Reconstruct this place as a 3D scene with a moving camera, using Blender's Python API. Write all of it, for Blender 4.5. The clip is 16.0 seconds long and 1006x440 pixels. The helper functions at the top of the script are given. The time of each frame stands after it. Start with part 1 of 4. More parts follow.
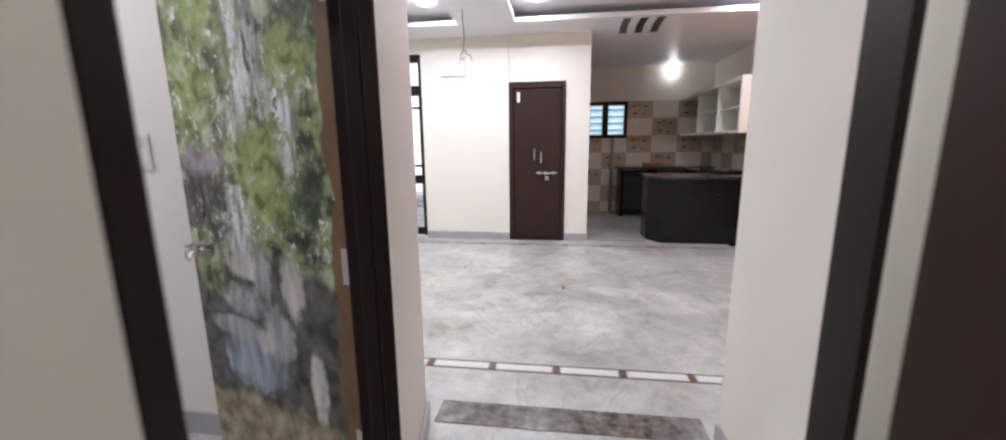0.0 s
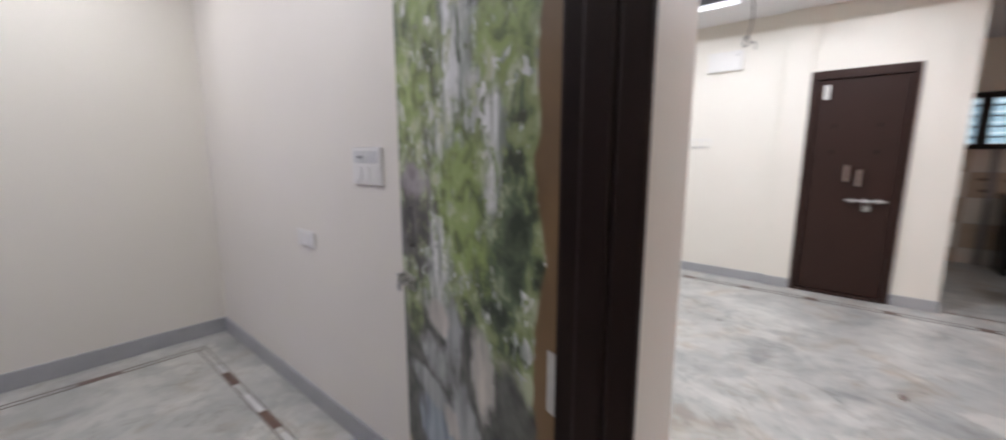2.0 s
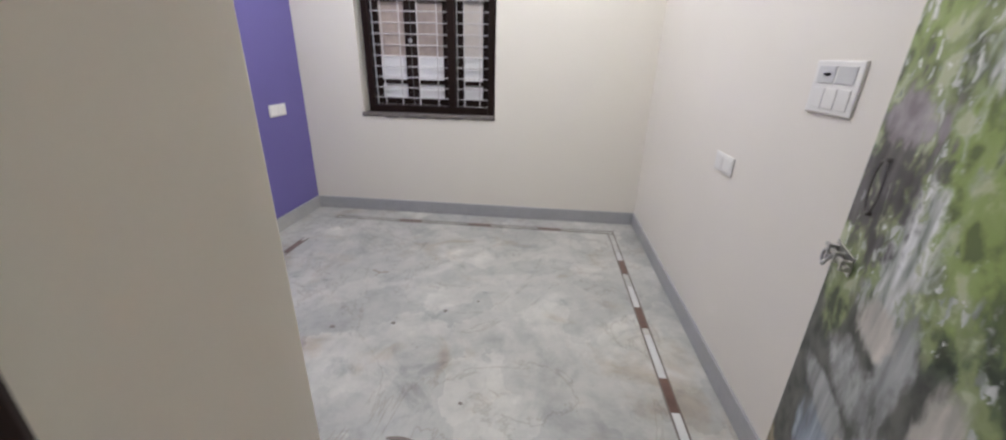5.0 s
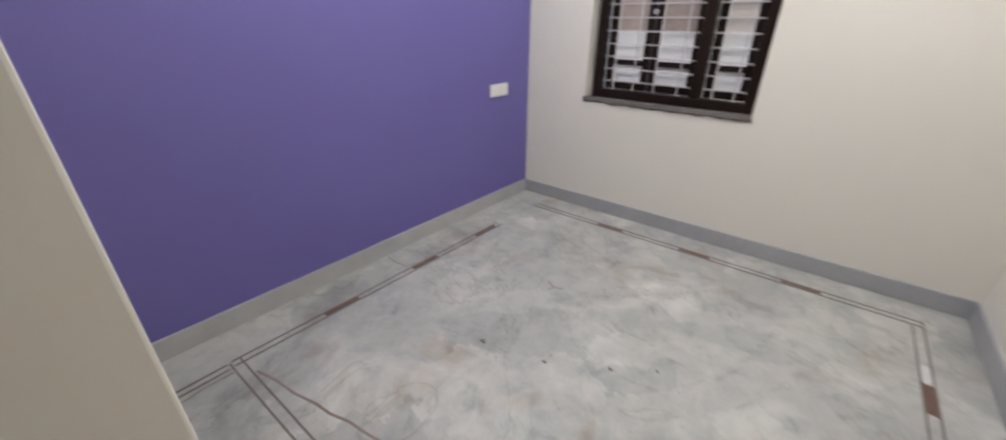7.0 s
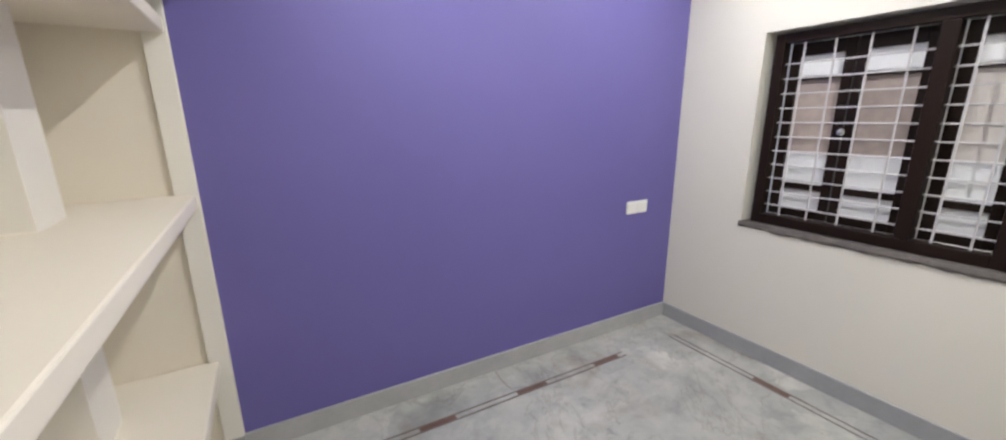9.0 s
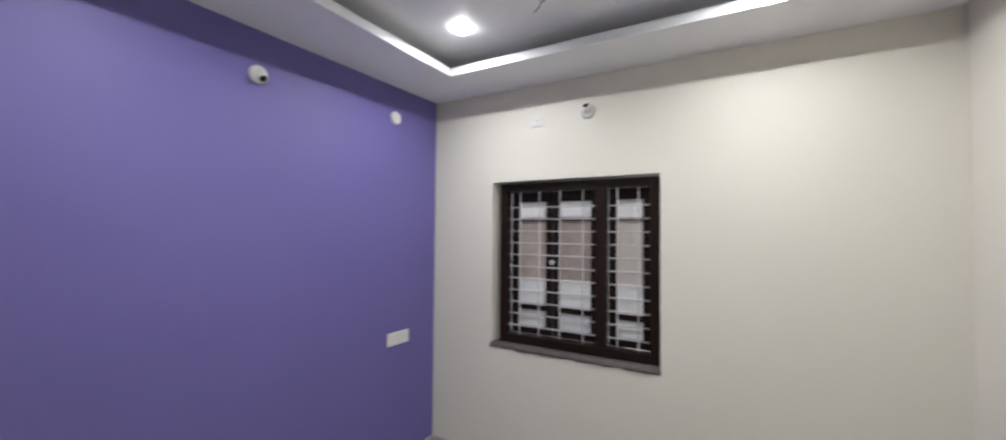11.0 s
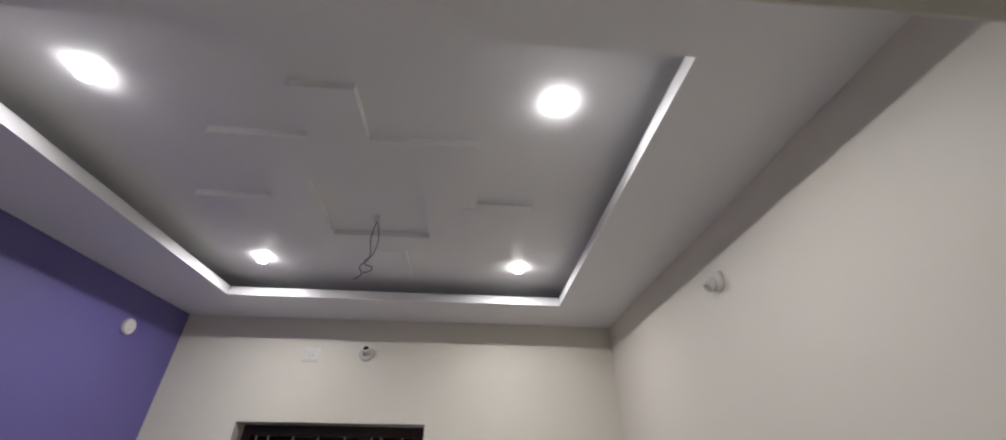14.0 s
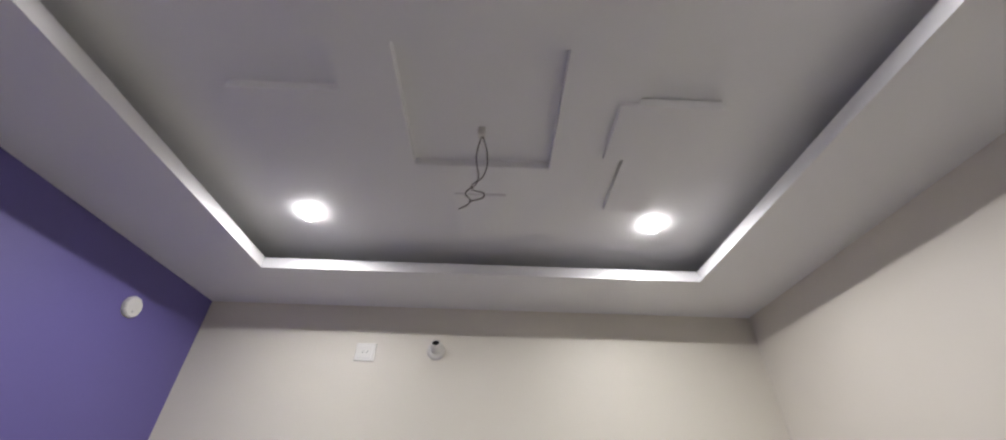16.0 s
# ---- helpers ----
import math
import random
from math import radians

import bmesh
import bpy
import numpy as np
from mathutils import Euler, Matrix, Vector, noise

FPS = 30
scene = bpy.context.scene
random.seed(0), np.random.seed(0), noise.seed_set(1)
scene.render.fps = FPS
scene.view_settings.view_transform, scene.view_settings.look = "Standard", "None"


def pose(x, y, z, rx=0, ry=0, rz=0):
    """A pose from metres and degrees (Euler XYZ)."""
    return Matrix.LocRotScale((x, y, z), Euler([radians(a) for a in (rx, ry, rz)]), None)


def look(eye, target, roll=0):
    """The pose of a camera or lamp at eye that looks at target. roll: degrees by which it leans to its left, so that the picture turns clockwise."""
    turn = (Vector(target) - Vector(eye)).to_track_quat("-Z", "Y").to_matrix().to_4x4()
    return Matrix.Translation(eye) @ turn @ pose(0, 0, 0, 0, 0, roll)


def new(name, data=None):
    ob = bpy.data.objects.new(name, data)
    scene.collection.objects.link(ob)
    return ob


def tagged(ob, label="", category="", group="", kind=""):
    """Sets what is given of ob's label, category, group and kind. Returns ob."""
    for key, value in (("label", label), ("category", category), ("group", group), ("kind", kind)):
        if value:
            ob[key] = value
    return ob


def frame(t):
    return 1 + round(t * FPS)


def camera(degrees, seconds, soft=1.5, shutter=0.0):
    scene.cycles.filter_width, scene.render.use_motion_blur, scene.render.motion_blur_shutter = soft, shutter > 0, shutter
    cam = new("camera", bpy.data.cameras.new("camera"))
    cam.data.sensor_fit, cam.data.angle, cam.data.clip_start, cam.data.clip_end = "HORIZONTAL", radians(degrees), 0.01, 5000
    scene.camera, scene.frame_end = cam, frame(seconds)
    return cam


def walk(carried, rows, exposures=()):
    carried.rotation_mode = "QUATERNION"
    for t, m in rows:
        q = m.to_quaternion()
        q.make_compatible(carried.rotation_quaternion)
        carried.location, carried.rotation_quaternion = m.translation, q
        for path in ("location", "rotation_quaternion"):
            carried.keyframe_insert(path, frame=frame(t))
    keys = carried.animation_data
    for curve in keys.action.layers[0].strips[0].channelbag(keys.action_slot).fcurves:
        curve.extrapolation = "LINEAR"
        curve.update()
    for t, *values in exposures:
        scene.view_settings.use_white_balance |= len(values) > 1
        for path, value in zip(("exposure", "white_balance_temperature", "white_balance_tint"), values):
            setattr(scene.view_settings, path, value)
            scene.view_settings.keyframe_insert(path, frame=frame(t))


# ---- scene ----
cam = camera(102.0, 16.0, soft=2.0, shutter=0.5)
PATH = [
    (0, (3.901, -1.507, 1.323), (3.636, 0.442, 0.958), -0.6),
    (0.5, (3.88, -1.247, 1.305), (3.522, 0.689, 0.952), -0.8),
    (1, (3.853, -1.077, 1.303), (3.209, 0.786, 0.965), -0.7),
    (1.5, (3.728, -0.963, 1.311), (2.836, 0.798, 0.985), -0.4),
    (2, (3.605, -0.911, 1.355), (2.329, 0.596, 1.039), 0.0),
    (2.5, (3.59, -0.85, 1.439), (1.853, 0.071, 1.074), -0.3),
    (3, (3.658, -0.859, 1.464), (1.708, -0.53, 1.164), 0.6),
    (3.5, (3.656, -0.862, 1.413), (1.676, -0.796, 1.139), 0.9),
    (5.8, (3.278, -0.848, 1.359), (1.557, -1.149, 0.385), 0.9),
    (6, (3.222, -0.865, 1.353), (1.515, -1.264, 0.39), 0.7),
    (6.5, (3.035, -0.891, 1.375), (1.415, -1.597, 0.44), 0.6),
    (7, (2.893, -0.885, 1.422), (1.488, -2.0, 0.537), 0.3),
    (7.5, (2.786, -0.92, 1.4), (1.595, -2.344, 0.658), 0.1),
    (8, (2.744, -0.951, 1.444), (1.828, -2.586, 0.747), 0.3),
    (10.5, (2.508, -0.892, 1.669), (1.053, -2.265, 1.667), 0.8),
    (11, (2.504, -0.877, 1.686), (0.768, -1.869, 1.739), 0.5),
    (11.5, (2.613, -0.875, 1.721), (0.754, -1.58, 1.939), 0.6),
    (12, (2.773, -0.882, 1.781), (0.873, -1.327, 2.222), 0.8),
    (12.5, (2.893, -0.909, 1.781), (1.004, -1.136, 2.397), 0.6),
    (13, (2.937, -0.927, 1.769), (1.139, -0.914, 2.644), 0.4),
    (13.5, (2.934, -0.947, 1.756), (1.222, -0.845, 2.786), 0.5),
    (14, (2.855, -0.981, 1.77), (1.164, -0.863, 2.832), 0.6),
    (14.5, (2.698, -1.067, 1.814), (1.014, -0.962, 2.888), 0.9),
    (15, (2.519, -1.166, 1.832), (0.842, -1.08, 2.918), 1.0),
    (15.5, (2.296, -1.279, 1.848), (0.626, -1.235, 2.947), 1.1),
    (16, (2.096, -1.404, 1.8), (0.466, -1.373, 2.957), 1.4),
]
walk(cam, [(t, look(eye, target, roll)) for t, eye, target, roll in PATH],
     exposures=[(0, 0.68, 6000, 16), (1.5, 0.36, 6050, 15), (2.5, 0.48, 6100, 14), (3.5, 0.72, 6050, 13), (6, 0.82, 6250, 12), (6.5, 0.74, 6280, 12), (7.5, 0.94, 6300, 11), (8, 1.0, 6300, 11), (10.5, 0.7, 6250, 6), (11, 0.46, 6200, 8), (11.5, 0.38, 6300, 9), (12.5, 0.16, 6400, 11), (13, -0.18, 6400, 11), (13.5, -0.26, 6450, 12), (15, -0.36, 6450, 12), (16, -0.03, 6450, 12)])

# ---- world, sun, exposure ----
world = bpy.data.worlds.new("sky_world")
scene.world = world
world.use_nodes = True
wn = world.node_tree
sky = wn.nodes.new("ShaderNodeTexSky")
sky.sky_type, sky.sun_disc = 'NISHITA', False
sky.sun_elevation, sky.sun_rotation = radians(30), radians(150)
wn.links.new(sky.outputs[0], wn.nodes["Background"].inputs[0])
wn.nodes["Background"].inputs[1].default_value = 0.12
sun = new("sun", bpy.data.lights.new("sun", 'SUN'))
sun.data.energy, sun.data.angle, sun.data.color = 4.5, radians(0.5), (1, 0.96, 0.9)
sun.rotation_euler = (radians(60), 0, radians(30))

LAMP = 34.0         # brightness of the ceiling lamps' diffusers
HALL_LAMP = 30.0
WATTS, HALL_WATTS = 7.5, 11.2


# ---- materials ----
def mat(name, a, b=None, rough=0.6, scale=4.0, fine=60.0, bump=0.0, metal=0.0, mix=0.5, coat=0.0, spec=0.5):
    """Two colours mixed by large and fine noise, with fine relief."""
    m = bpy.data.materials.new(name)
    m.use_nodes = True
    nt = m.node_tree
    p = nt.nodes["Principled BSDF"]
    p.inputs["Roughness"].default_value = rough
    p.inputs["Metallic"].default_value = metal
    p.inputs["Coat Weight"].default_value = coat
    p.inputs["Specular IOR Level"].default_value = spec
    b = b or tuple(c * 0.93 for c in a)
    tc = nt.nodes.new("ShaderNodeTexCoord")
    n1 = nt.nodes.new("ShaderNodeTexNoise")
    n1.inputs["Scale"].default_value, n1.inputs["Detail"].default_value = scale, 5
    n2 = nt.nodes.new("ShaderNodeTexNoise")
    n2.inputs["Scale"].default_value, n2.inputs["Detail"].default_value = fine, 3
    nt.links.new(tc.outputs["Object"], n1.inputs["Vector"])
    nt.links.new(tc.outputs["Object"], n2.inputs["Vector"])
    av = nt.nodes.new("ShaderNodeMix")
    av.inputs[0].default_value = 0.3
    nt.links.new(n1.outputs["Fac"], av.inputs[2])
    nt.links.new(n2.outputs["Fac"], av.inputs[3])
    r = nt.nodes.new("ShaderNodeValToRGB")
    r.color_ramp.elements[0].position, r.color_ramp.elements[1].position = 0.5 - mix / 2, 0.5 + mix / 2
    r.color_ramp.elements[0].color, r.color_ramp.elements[1].color = (*b, 1), (*a, 1)
    nt.links.new(av.outputs[0], r.inputs[0])
    nt.links.new(r.outputs[0], p.inputs["Base Color"])
    if bump:
        bp = nt.nodes.new("ShaderNodeBump")
        bp.inputs["Strength"].default_value, bp.inputs["Distance"].default_value = bump, 0.003
        nt.links.new(n2.outputs["Fac"], bp.inputs["Height"])
        nt.links.new(bp.outputs[0], p.inputs["Normal"])
    return m


def glow(name, color, strength):
    m = bpy.data.materials.new(name)
    m.use_nodes = True
    p = m.node_tree.nodes["Principled BSDF"]
    p.inputs["Base Color"].default_value = (*color, 1)
    p.inputs["Emission Color"].default_value = (*color, 1)
    p.inputs["Emission Strength"].default_value = strength
    return m


def marble(name, light, mid, dark, rough):
    """Polished marble: pale angular patches, grey clouds, rusty stains, faint veins and pits."""
    m = bpy.data.materials.new(name)
    m.use_nodes = True
    nt = m.node_tree
    p = nt.nodes["Principled BSDF"]
    tc = nt.nodes.new("ShaderNodeTexCoord")

    def noise(scale, detail, roughness=0.55, distortion=0.0, shift=0.0):
        mp = nt.nodes.new("ShaderNodeMapping")
        mp.inputs["Location"].default_value = (shift, shift * 0.7, 0)
        nt.links.new(tc.outputs["Object"], mp.inputs[0])
        n = nt.nodes.new("ShaderNodeTexNoise")
        n.inputs["Scale"].default_value, n.inputs["Detail"].default_value = scale, detail
        n.inputs["Roughness"].default_value, n.inputs["Distortion"].default_value = roughness, distortion
        nt.links.new(mp.outputs[0], n.inputs["Vector"])
        return n

    def ramp(src, stops):
        r = nt.nodes.new("ShaderNodeValToRGB")
        e = r.color_ramp.elements
        e[0].position, e[0].color = stops[0][0], (*stops[0][1], 1)
        e[1].position, e[1].color = stops[-1][0], (*stops[-1][1], 1)
        for pos, c in stops[1:-1]:
            e.new(pos).color = (*c, 1)
        nt.links.new(src, r.inputs[0])
        return r.outputs[0]

    def blend(kind, fac, a, b):
        x = nt.nodes.new("ShaderNodeMix")
        x.data_type, x.blend_type = 'RGBA', kind
        if isinstance(fac, float):
            x.inputs[0].default_value = fac
        else:
            nt.links.new(fac, x.inputs[0])
        for src, slot in ((a, 6), (b, 7)):
            if isinstance(src, tuple):
                x.inputs[slot].default_value = (*src, 1)
            else:
                nt.links.new(src, x.inputs[slot])
        return x.outputs[2]

    clouds = noise(1.7, 7, 0.62, 0.5)
    colour = ramp(clouds.outputs["Fac"], [(0.33, dark), (0.47, mid), (0.53, mid), (0.66, light)])
    # angular pale flakes with ragged edges
    warp = noise(5.0, 4, 0.6, 0.0, 3.1)
    bend = blend('LINEAR_LIGHT', 0.16, tc.outputs["Object"], warp.outputs["Color"])
    cells = nt.nodes.new("ShaderNodeTexVoronoi")
    cells.inputs["Scale"].default_value, cells.inputs["Randomness"].default_value = 3.4, 1.0
    nt.links.new(bend, cells.inputs["Vector"])
    hue = nt.nodes.new("ShaderNodeSeparateColor")
    nt.links.new(cells.outputs["Color"], hue.inputs[0])
    colour = blend('MULTIPLY', 0.75, colour, ramp(hue.outputs[0], [(0.0, (0.80, 0.81, 0.81)), (0.45, (0.97, 0.97, 0.96)), (0.8, (1.02, 1.02, 1.0)), (1.0, (1.16, 1.15, 1.12))]))
    # finer mottling
    colour = blend('MULTIPLY', 0.8, colour, ramp(noise(8, 6, 0.65, 0.3, 1.7).outputs["Fac"], [(0.34, (0.80, 0.81, 0.81)), (0.5, (0.98, 0.98, 0.97)), (0.64, (1.08, 1.07, 1.05))]))
    # rusty and grey stains
    colour = blend('MULTIPLY', ramp(noise(2.3, 6, 0.6, 0.9, 8.3).outputs["Fac"], [(0.55, (0, 0, 0)), (0.68, (0.8, 0.8, 0.8))]), colour, (0.80, 0.70, 0.60))
    colour = blend('MULTIPLY', ramp(noise(3.1, 6, 0.65, 1.2, 14.2).outputs["Fac"], [(0.60, (0, 0, 0)), (0.70, (0.75, 0.75, 0.75))]), colour, (0.66, 0.68, 0.70))
    # veins
    colour = blend('MULTIPLY', 0.7, colour, ramp(noise(0.9, 7, 0.6, 1.8, 5.5).outputs["Fac"], [(0.488, (1, 1, 1)), (0.5, (0.74, 0.70, 0.66)), (0.512, (1, 1, 1))]))
    # pits
    colour = blend('MULTIPLY', ramp(noise(26, 3, 0.5, 0.0, 2.2).outputs["Fac"], [(0.70, (0, 0, 0)), (0.76, (0.7, 0.7, 0.7))]), colour, (0.55, 0.5, 0.46))
    nt.links.new(colour, p.inputs["Base Color"])
    rr = nt.nodes.new("ShaderNodeMapRange")
    rr.inputs[3].default_value, rr.inputs[4].default_value = rough * 0.85, rough * 1.15
    nt.links.new(clouds.outputs["Fac"], rr.inputs[0])
    nt.links.new(rr.outputs[0], p.inputs["Roughness"])
    return m


def printed_door():
    """Printed film: leaves above, white falling water down the middle, pale boulders below."""
    m = bpy.data.materials.new("printed_door_film")
    m.use_nodes = True
    nt = m.node_tree
    p = nt.nodes["Principled BSDF"]
    p.inputs["Roughness"].default_value = 0.45
    p.inputs["Specular IOR Level"].default_value = 0.3
    tc = nt.nodes.new("ShaderNodeTexCoord")
    fit_print = nt.nodes.new("ShaderNodeMapping")      # the picture's own width on the leaf
    fit_print.inputs["Scale"].default_value = (0.86, 1, 1)
    nt.links.new(tc.outputs["Object"], fit_print.inputs[0])
    sep = nt.nodes.new("ShaderNodeSeparateXYZ")
    nt.links.new(fit_print.outputs[0], sep.inputs[0])

    def noise_at(scale, detail, stretch=(1, 1, 1), dist=0.0):
        mp = nt.nodes.new("ShaderNodeMapping")
        mp.inputs["Scale"].default_value = stretch
        nt.links.new(fit_print.outputs[0], mp.inputs[0])
        n = nt.nodes.new("ShaderNodeTexNoise")
        n.inputs["Scale"].default_value, n.inputs["Detail"].default_value = scale, detail
        n.inputs["Distortion"].default_value = dist
        nt.links.new(mp.outputs[0], n.inputs["Vector"])
        return n.outputs["Fac"]

    def ramp(src, stops):
        r = nt.nodes.new("ShaderNodeValToRGB")
        e = r.color_ramp.elements
        e[0].position, e[0].color = stops[0][0], (*stops[0][1], 1)
        e[1].position, e[1].color = stops[-1][0], (*stops[-1][1], 1)
        for pos, c in stops[1:-1]:
            k = e.new(pos)
            k.color = (*c, 1)
        nt.links.new(src, r.inputs[0])
        return r.outputs[0]

    def blend(fac, a, b):
        x = nt.nodes.new("ShaderNodeMix")
        x.data_type = 'RGBA'
        nt.links.new(fac, x.inputs[0])
        nt.links.new(a, x.inputs[6])
        nt.links.new(b, x.inputs[7])
        return x.outputs[2]

    def calc(op, a, b):
        x = nt.nodes.new("ShaderNodeMath")
        x.operation, x.use_clamp = op, False
        for i, v in enumerate((a, b)):
            if isinstance(v, float):
                x.inputs[i].default_value = v
            else:
                nt.links.new(v, x.inputs[i])
        return x.outputs[0]

    def span(src, lo, hi):
        x = nt.nodes.new("ShaderNodeMapRange")
        x.interpolation_type = 'SMOOTHSTEP'
        x.inputs[1].default_value, x.inputs[2].default_value = lo, hi
        nt.links.new(src, x.inputs[0])
        return x.outputs[0]

    leaf_n = noise_at(17, 8, (1, 1, 0.85), 0.2)
    clump = noise_at(4.2, 4, (1.2, 1, 0.9), 0.3)
    water_n = noise_at(16, 6, (1.6, 1, 0.3), 0.3)
    splash = noise_at(38, 5, (1.2, 1, 0.7), 0.4)

    def spot(cx, cz, rx, rz, rough=2.6, soft=0.9):
        """Ragged oval: 1 inside, 0 outside."""
        a = calc('MULTIPLY', calc('SUBTRACT', sep.outputs[0], cx), 1.0 / rx)
        c = calc('MULTIPLY', calc('SUBTRACT', sep.outputs[2], cz), 1.0 / rz)
        d = calc('ADD', calc('ADD', calc('MULTIPLY', a, a), calc('MULTIPLY', c, c)), calc('MULTIPLY', calc('ADD', calc('ADD', leaf_n, clump), splash), rough * 2))
        return span(d, 0.8 + 3 * rough + soft, 0.8 + 3 * rough - soft)

    leaves = ramp(leaf_n, [(0.36, (0.05, 0.062, 0.028)), (0.43, (0.12, 0.155, 0.055)), (0.50, (0.22, 0.28, 0.09)), (0.56, (0.25, 0.30, 0.12)), (0.62, (0.42, 0.46, 0.27))])
    bright = ramp(leaf_n, [(0.36, (0.11, 0.15, 0.035)), (0.45, (0.23, 0.32, 0.06)), (0.54, (0.27, 0.36, 0.08)), (0.62, (0.42, 0.48, 0.22))])
    shade = ramp(leaf_n, [(0.35, (0.025, 0.04, 0.02)), (0.55, (0.09, 0.13, 0.06)), (0.7, (0.2, 0.26, 0.14))])
    water = ramp(water_n, [(0.38, (0.20, 0.23, 0.19)), (0.46, (0.42, 0.44, 0.41)), (0.52, (0.56, 0.57, 0.55)), (0.60, (0.74, 0.75, 0.74))])
    slate = ramp(water_n, [(0.35, (0.05, 0.045, 0.045)), (0.6, (0.12, 0.11, 0.11)), (0.75, (0.22, 0.21, 0.21))])
    lilac = ramp(leaf_n, [(0.35, (0.20, 0.17, 0.18)), (0.65, (0.42, 0.38, 0.40))])
    cream = ramp(water_n, [(0.35, (0.36, 0.34, 0.30)), (0.65, (0.62, 0.57, 0.49))])
    grey = ramp(water_n, [(0.35, (0.22, 0.23, 0.22)), (0.65, (0.46, 0.47, 0.46))])
    gaps = ramp(leaf_n, [(0.35, (0.03, 0.035, 0.025)), (0.65, (0.13, 0.13, 0.11))])
    pond = ramp(water_n, [(0.35, (0.16, 0.20, 0.24)), (0.65, (0.36, 0.41, 0.46))])
    sand = ramp(leaf_n, [(0.35, (0.16, 0.12, 0.05)), (0.65, (0.42, 0.35, 0.2))])
    colour = leaves
    # falling water, slanting a little, broken by leaf clumps
    slant = calc('ADD', calc('SUBTRACT', sep.outputs[0], 0.345), calc('MULTIPLY', calc('SUBTRACT', sep.outputs[2], 1.6), 0.22))
    fall = span(calc('ADD', calc('ABSOLUTE', slant, 0.0), calc('MULTIPLY', calc('ADD', leaf_n, splash), 0.30)), 0.40, 0.33)
    colour = blend(fall, colour, water)
    # spray and light caught between the leaves
    spray = span(calc('ADD', splash, calc('MULTIPLY', clump, 0.55)), 0.86, 0.92)
    colour = blend(spray, colour, water)
    twigs = span(calc('ADD', noise_at(9, 7, (1.5, 1, 0.6), 1.2), calc('MULTIPLY', clump, 0.4)), 0.60, 0.54)
    colour = blend(twigs, colour, shade)
    for paint, ovals in ((shade, ((0.17, 1.85, 0.14, 0.22), (0.20, 1.12, 0.12, 0.16), (0.60, 1.75, 0.07, 0.10))),
                         (water, ((0.20, 1.42, 0.035, 0.08), (0.215, 1.27, 0.03, 0.07), (0.40, 1.80, 0.05, 0.12))),
                         (bright, ((0.38, 1.30, 0.125, 0.13), (0.33, 1.14, 0.10, 0.12), (0.66, 1.52, 0.12, 0.14), (0.19, 1.58, 0.08, 0.10), (0.56, 1.80, 0.09, 0.12))),
                         (slate, ((0.66, 1.12, 0.125, 0.19),)), (lilac, ((0.64, 1.27, 0.10, 0.05),))):
        for cx, cz, rx, rz in ovals:
            colour = blend(spot(cx, cz, rx, rz), colour, paint)
    # boulders and pool below
    low = span(calc('ADD', sep.outputs[2], calc('MULTIPLY', clump, 0.5)), 1.17, 1.08)
    colour = blend(low, colour, gaps)
    for paint, ovals in ((leaves, ((0.68, 0.84, 0.08, 0.13),)), (pond, ((0.50, 0.47, 0.17, 0.13),)),
                         (grey, ((0.50, 0.72, 0.13, 0.07), (0.34, 0.62, 0.08, 0.12), (0.56, 0.60, 0.16, 0.05), (0.40, 0.84, 0.05, 0.12))),
                         (cream, ((0.49, 0.865, 0.075, 0.06), (0.25, 0.80, 0.055, 0.14), (0.42, 0.57, 0.05, 0.05), (0.172, 0.45, 0.038, 0.16)))):
        for cx, cz, rx, rz in ovals:
            colour = blend(spot(cx, cz, rx, rz, 0.7, 0.5), colour, paint)
    foot = span(calc('ADD', sep.outputs[2], calc('MULTIPLY', clump, 0.3)), 0.47, 0.42)
    colour = blend(foot, colour, sand)
    # bare ochre edge beside the hinges where the film has torn away
    tear = span(calc('ADD', sep.outputs[0], calc('MULTIPLY', noise_at(3, 4, (0.2, 1, 1), 0), 0.16)), 0.150, 0.138)
    bare = ramp(clump, [(0.3, (0.12, 0.06, 0.013)), (0.7, (0.21, 0.11, 0.025))])
    colour = blend(tear, colour, bare)
    aged = nt.nodes.new("ShaderNodeHueSaturation")
    aged.inputs["Saturation"].default_value, aged.inputs["Value"].default_value = 0.84, 1.0
    nt.links.new(colour, aged.inputs["Color"])
    nt.links.new(aged.outputs[0], p.inputs["Base Color"])
    return m


M_WHITE = mat("white_wall_paint", (0.765, 0.725, 0.655), (0.735, 0.695, 0.625), 0.55, 2.0, 90, 0.06)
M_CREAM = mat("cream_wall_paint", (0.80, 0.765, 0.685), (0.76, 0.725, 0.645), 0.55, 2.0, 90, 0.06)
M_OFF = mat("offwhite_wall_paint", (0.765, 0.728, 0.65), (0.735, 0.698, 0.62), 0.55, 1.6, 90, 0.06)
M_PURPLE = mat("purple_wall_paint", (0.150, 0.128, 0.362), (0.138, 0.117, 0.336), 0.55, 2.2, 90, 0.06)
M_NICHE = mat("warm_cream_paint", (0.80, 0.735, 0.62), (0.765, 0.70, 0.585), 0.55, 2.0, 90, 0.06)
M_CEIL = mat("ceiling_paint", (0.87, 0.868, 0.885), (0.84, 0.838, 0.855), 0.42, 1.5, 80, 0.04)
M_ORANGE = mat("orange_wall_paint", (0.78, 0.19, 0.03), (0.72, 0.17, 0.03), 0.5, 3, 80, 0.05)
M_OLIVE = mat("olive_stone_cladding", (0.20, 0.15, 0.06), (0.11, 0.085, 0.035), 0.6, 14, 70, 0.5)
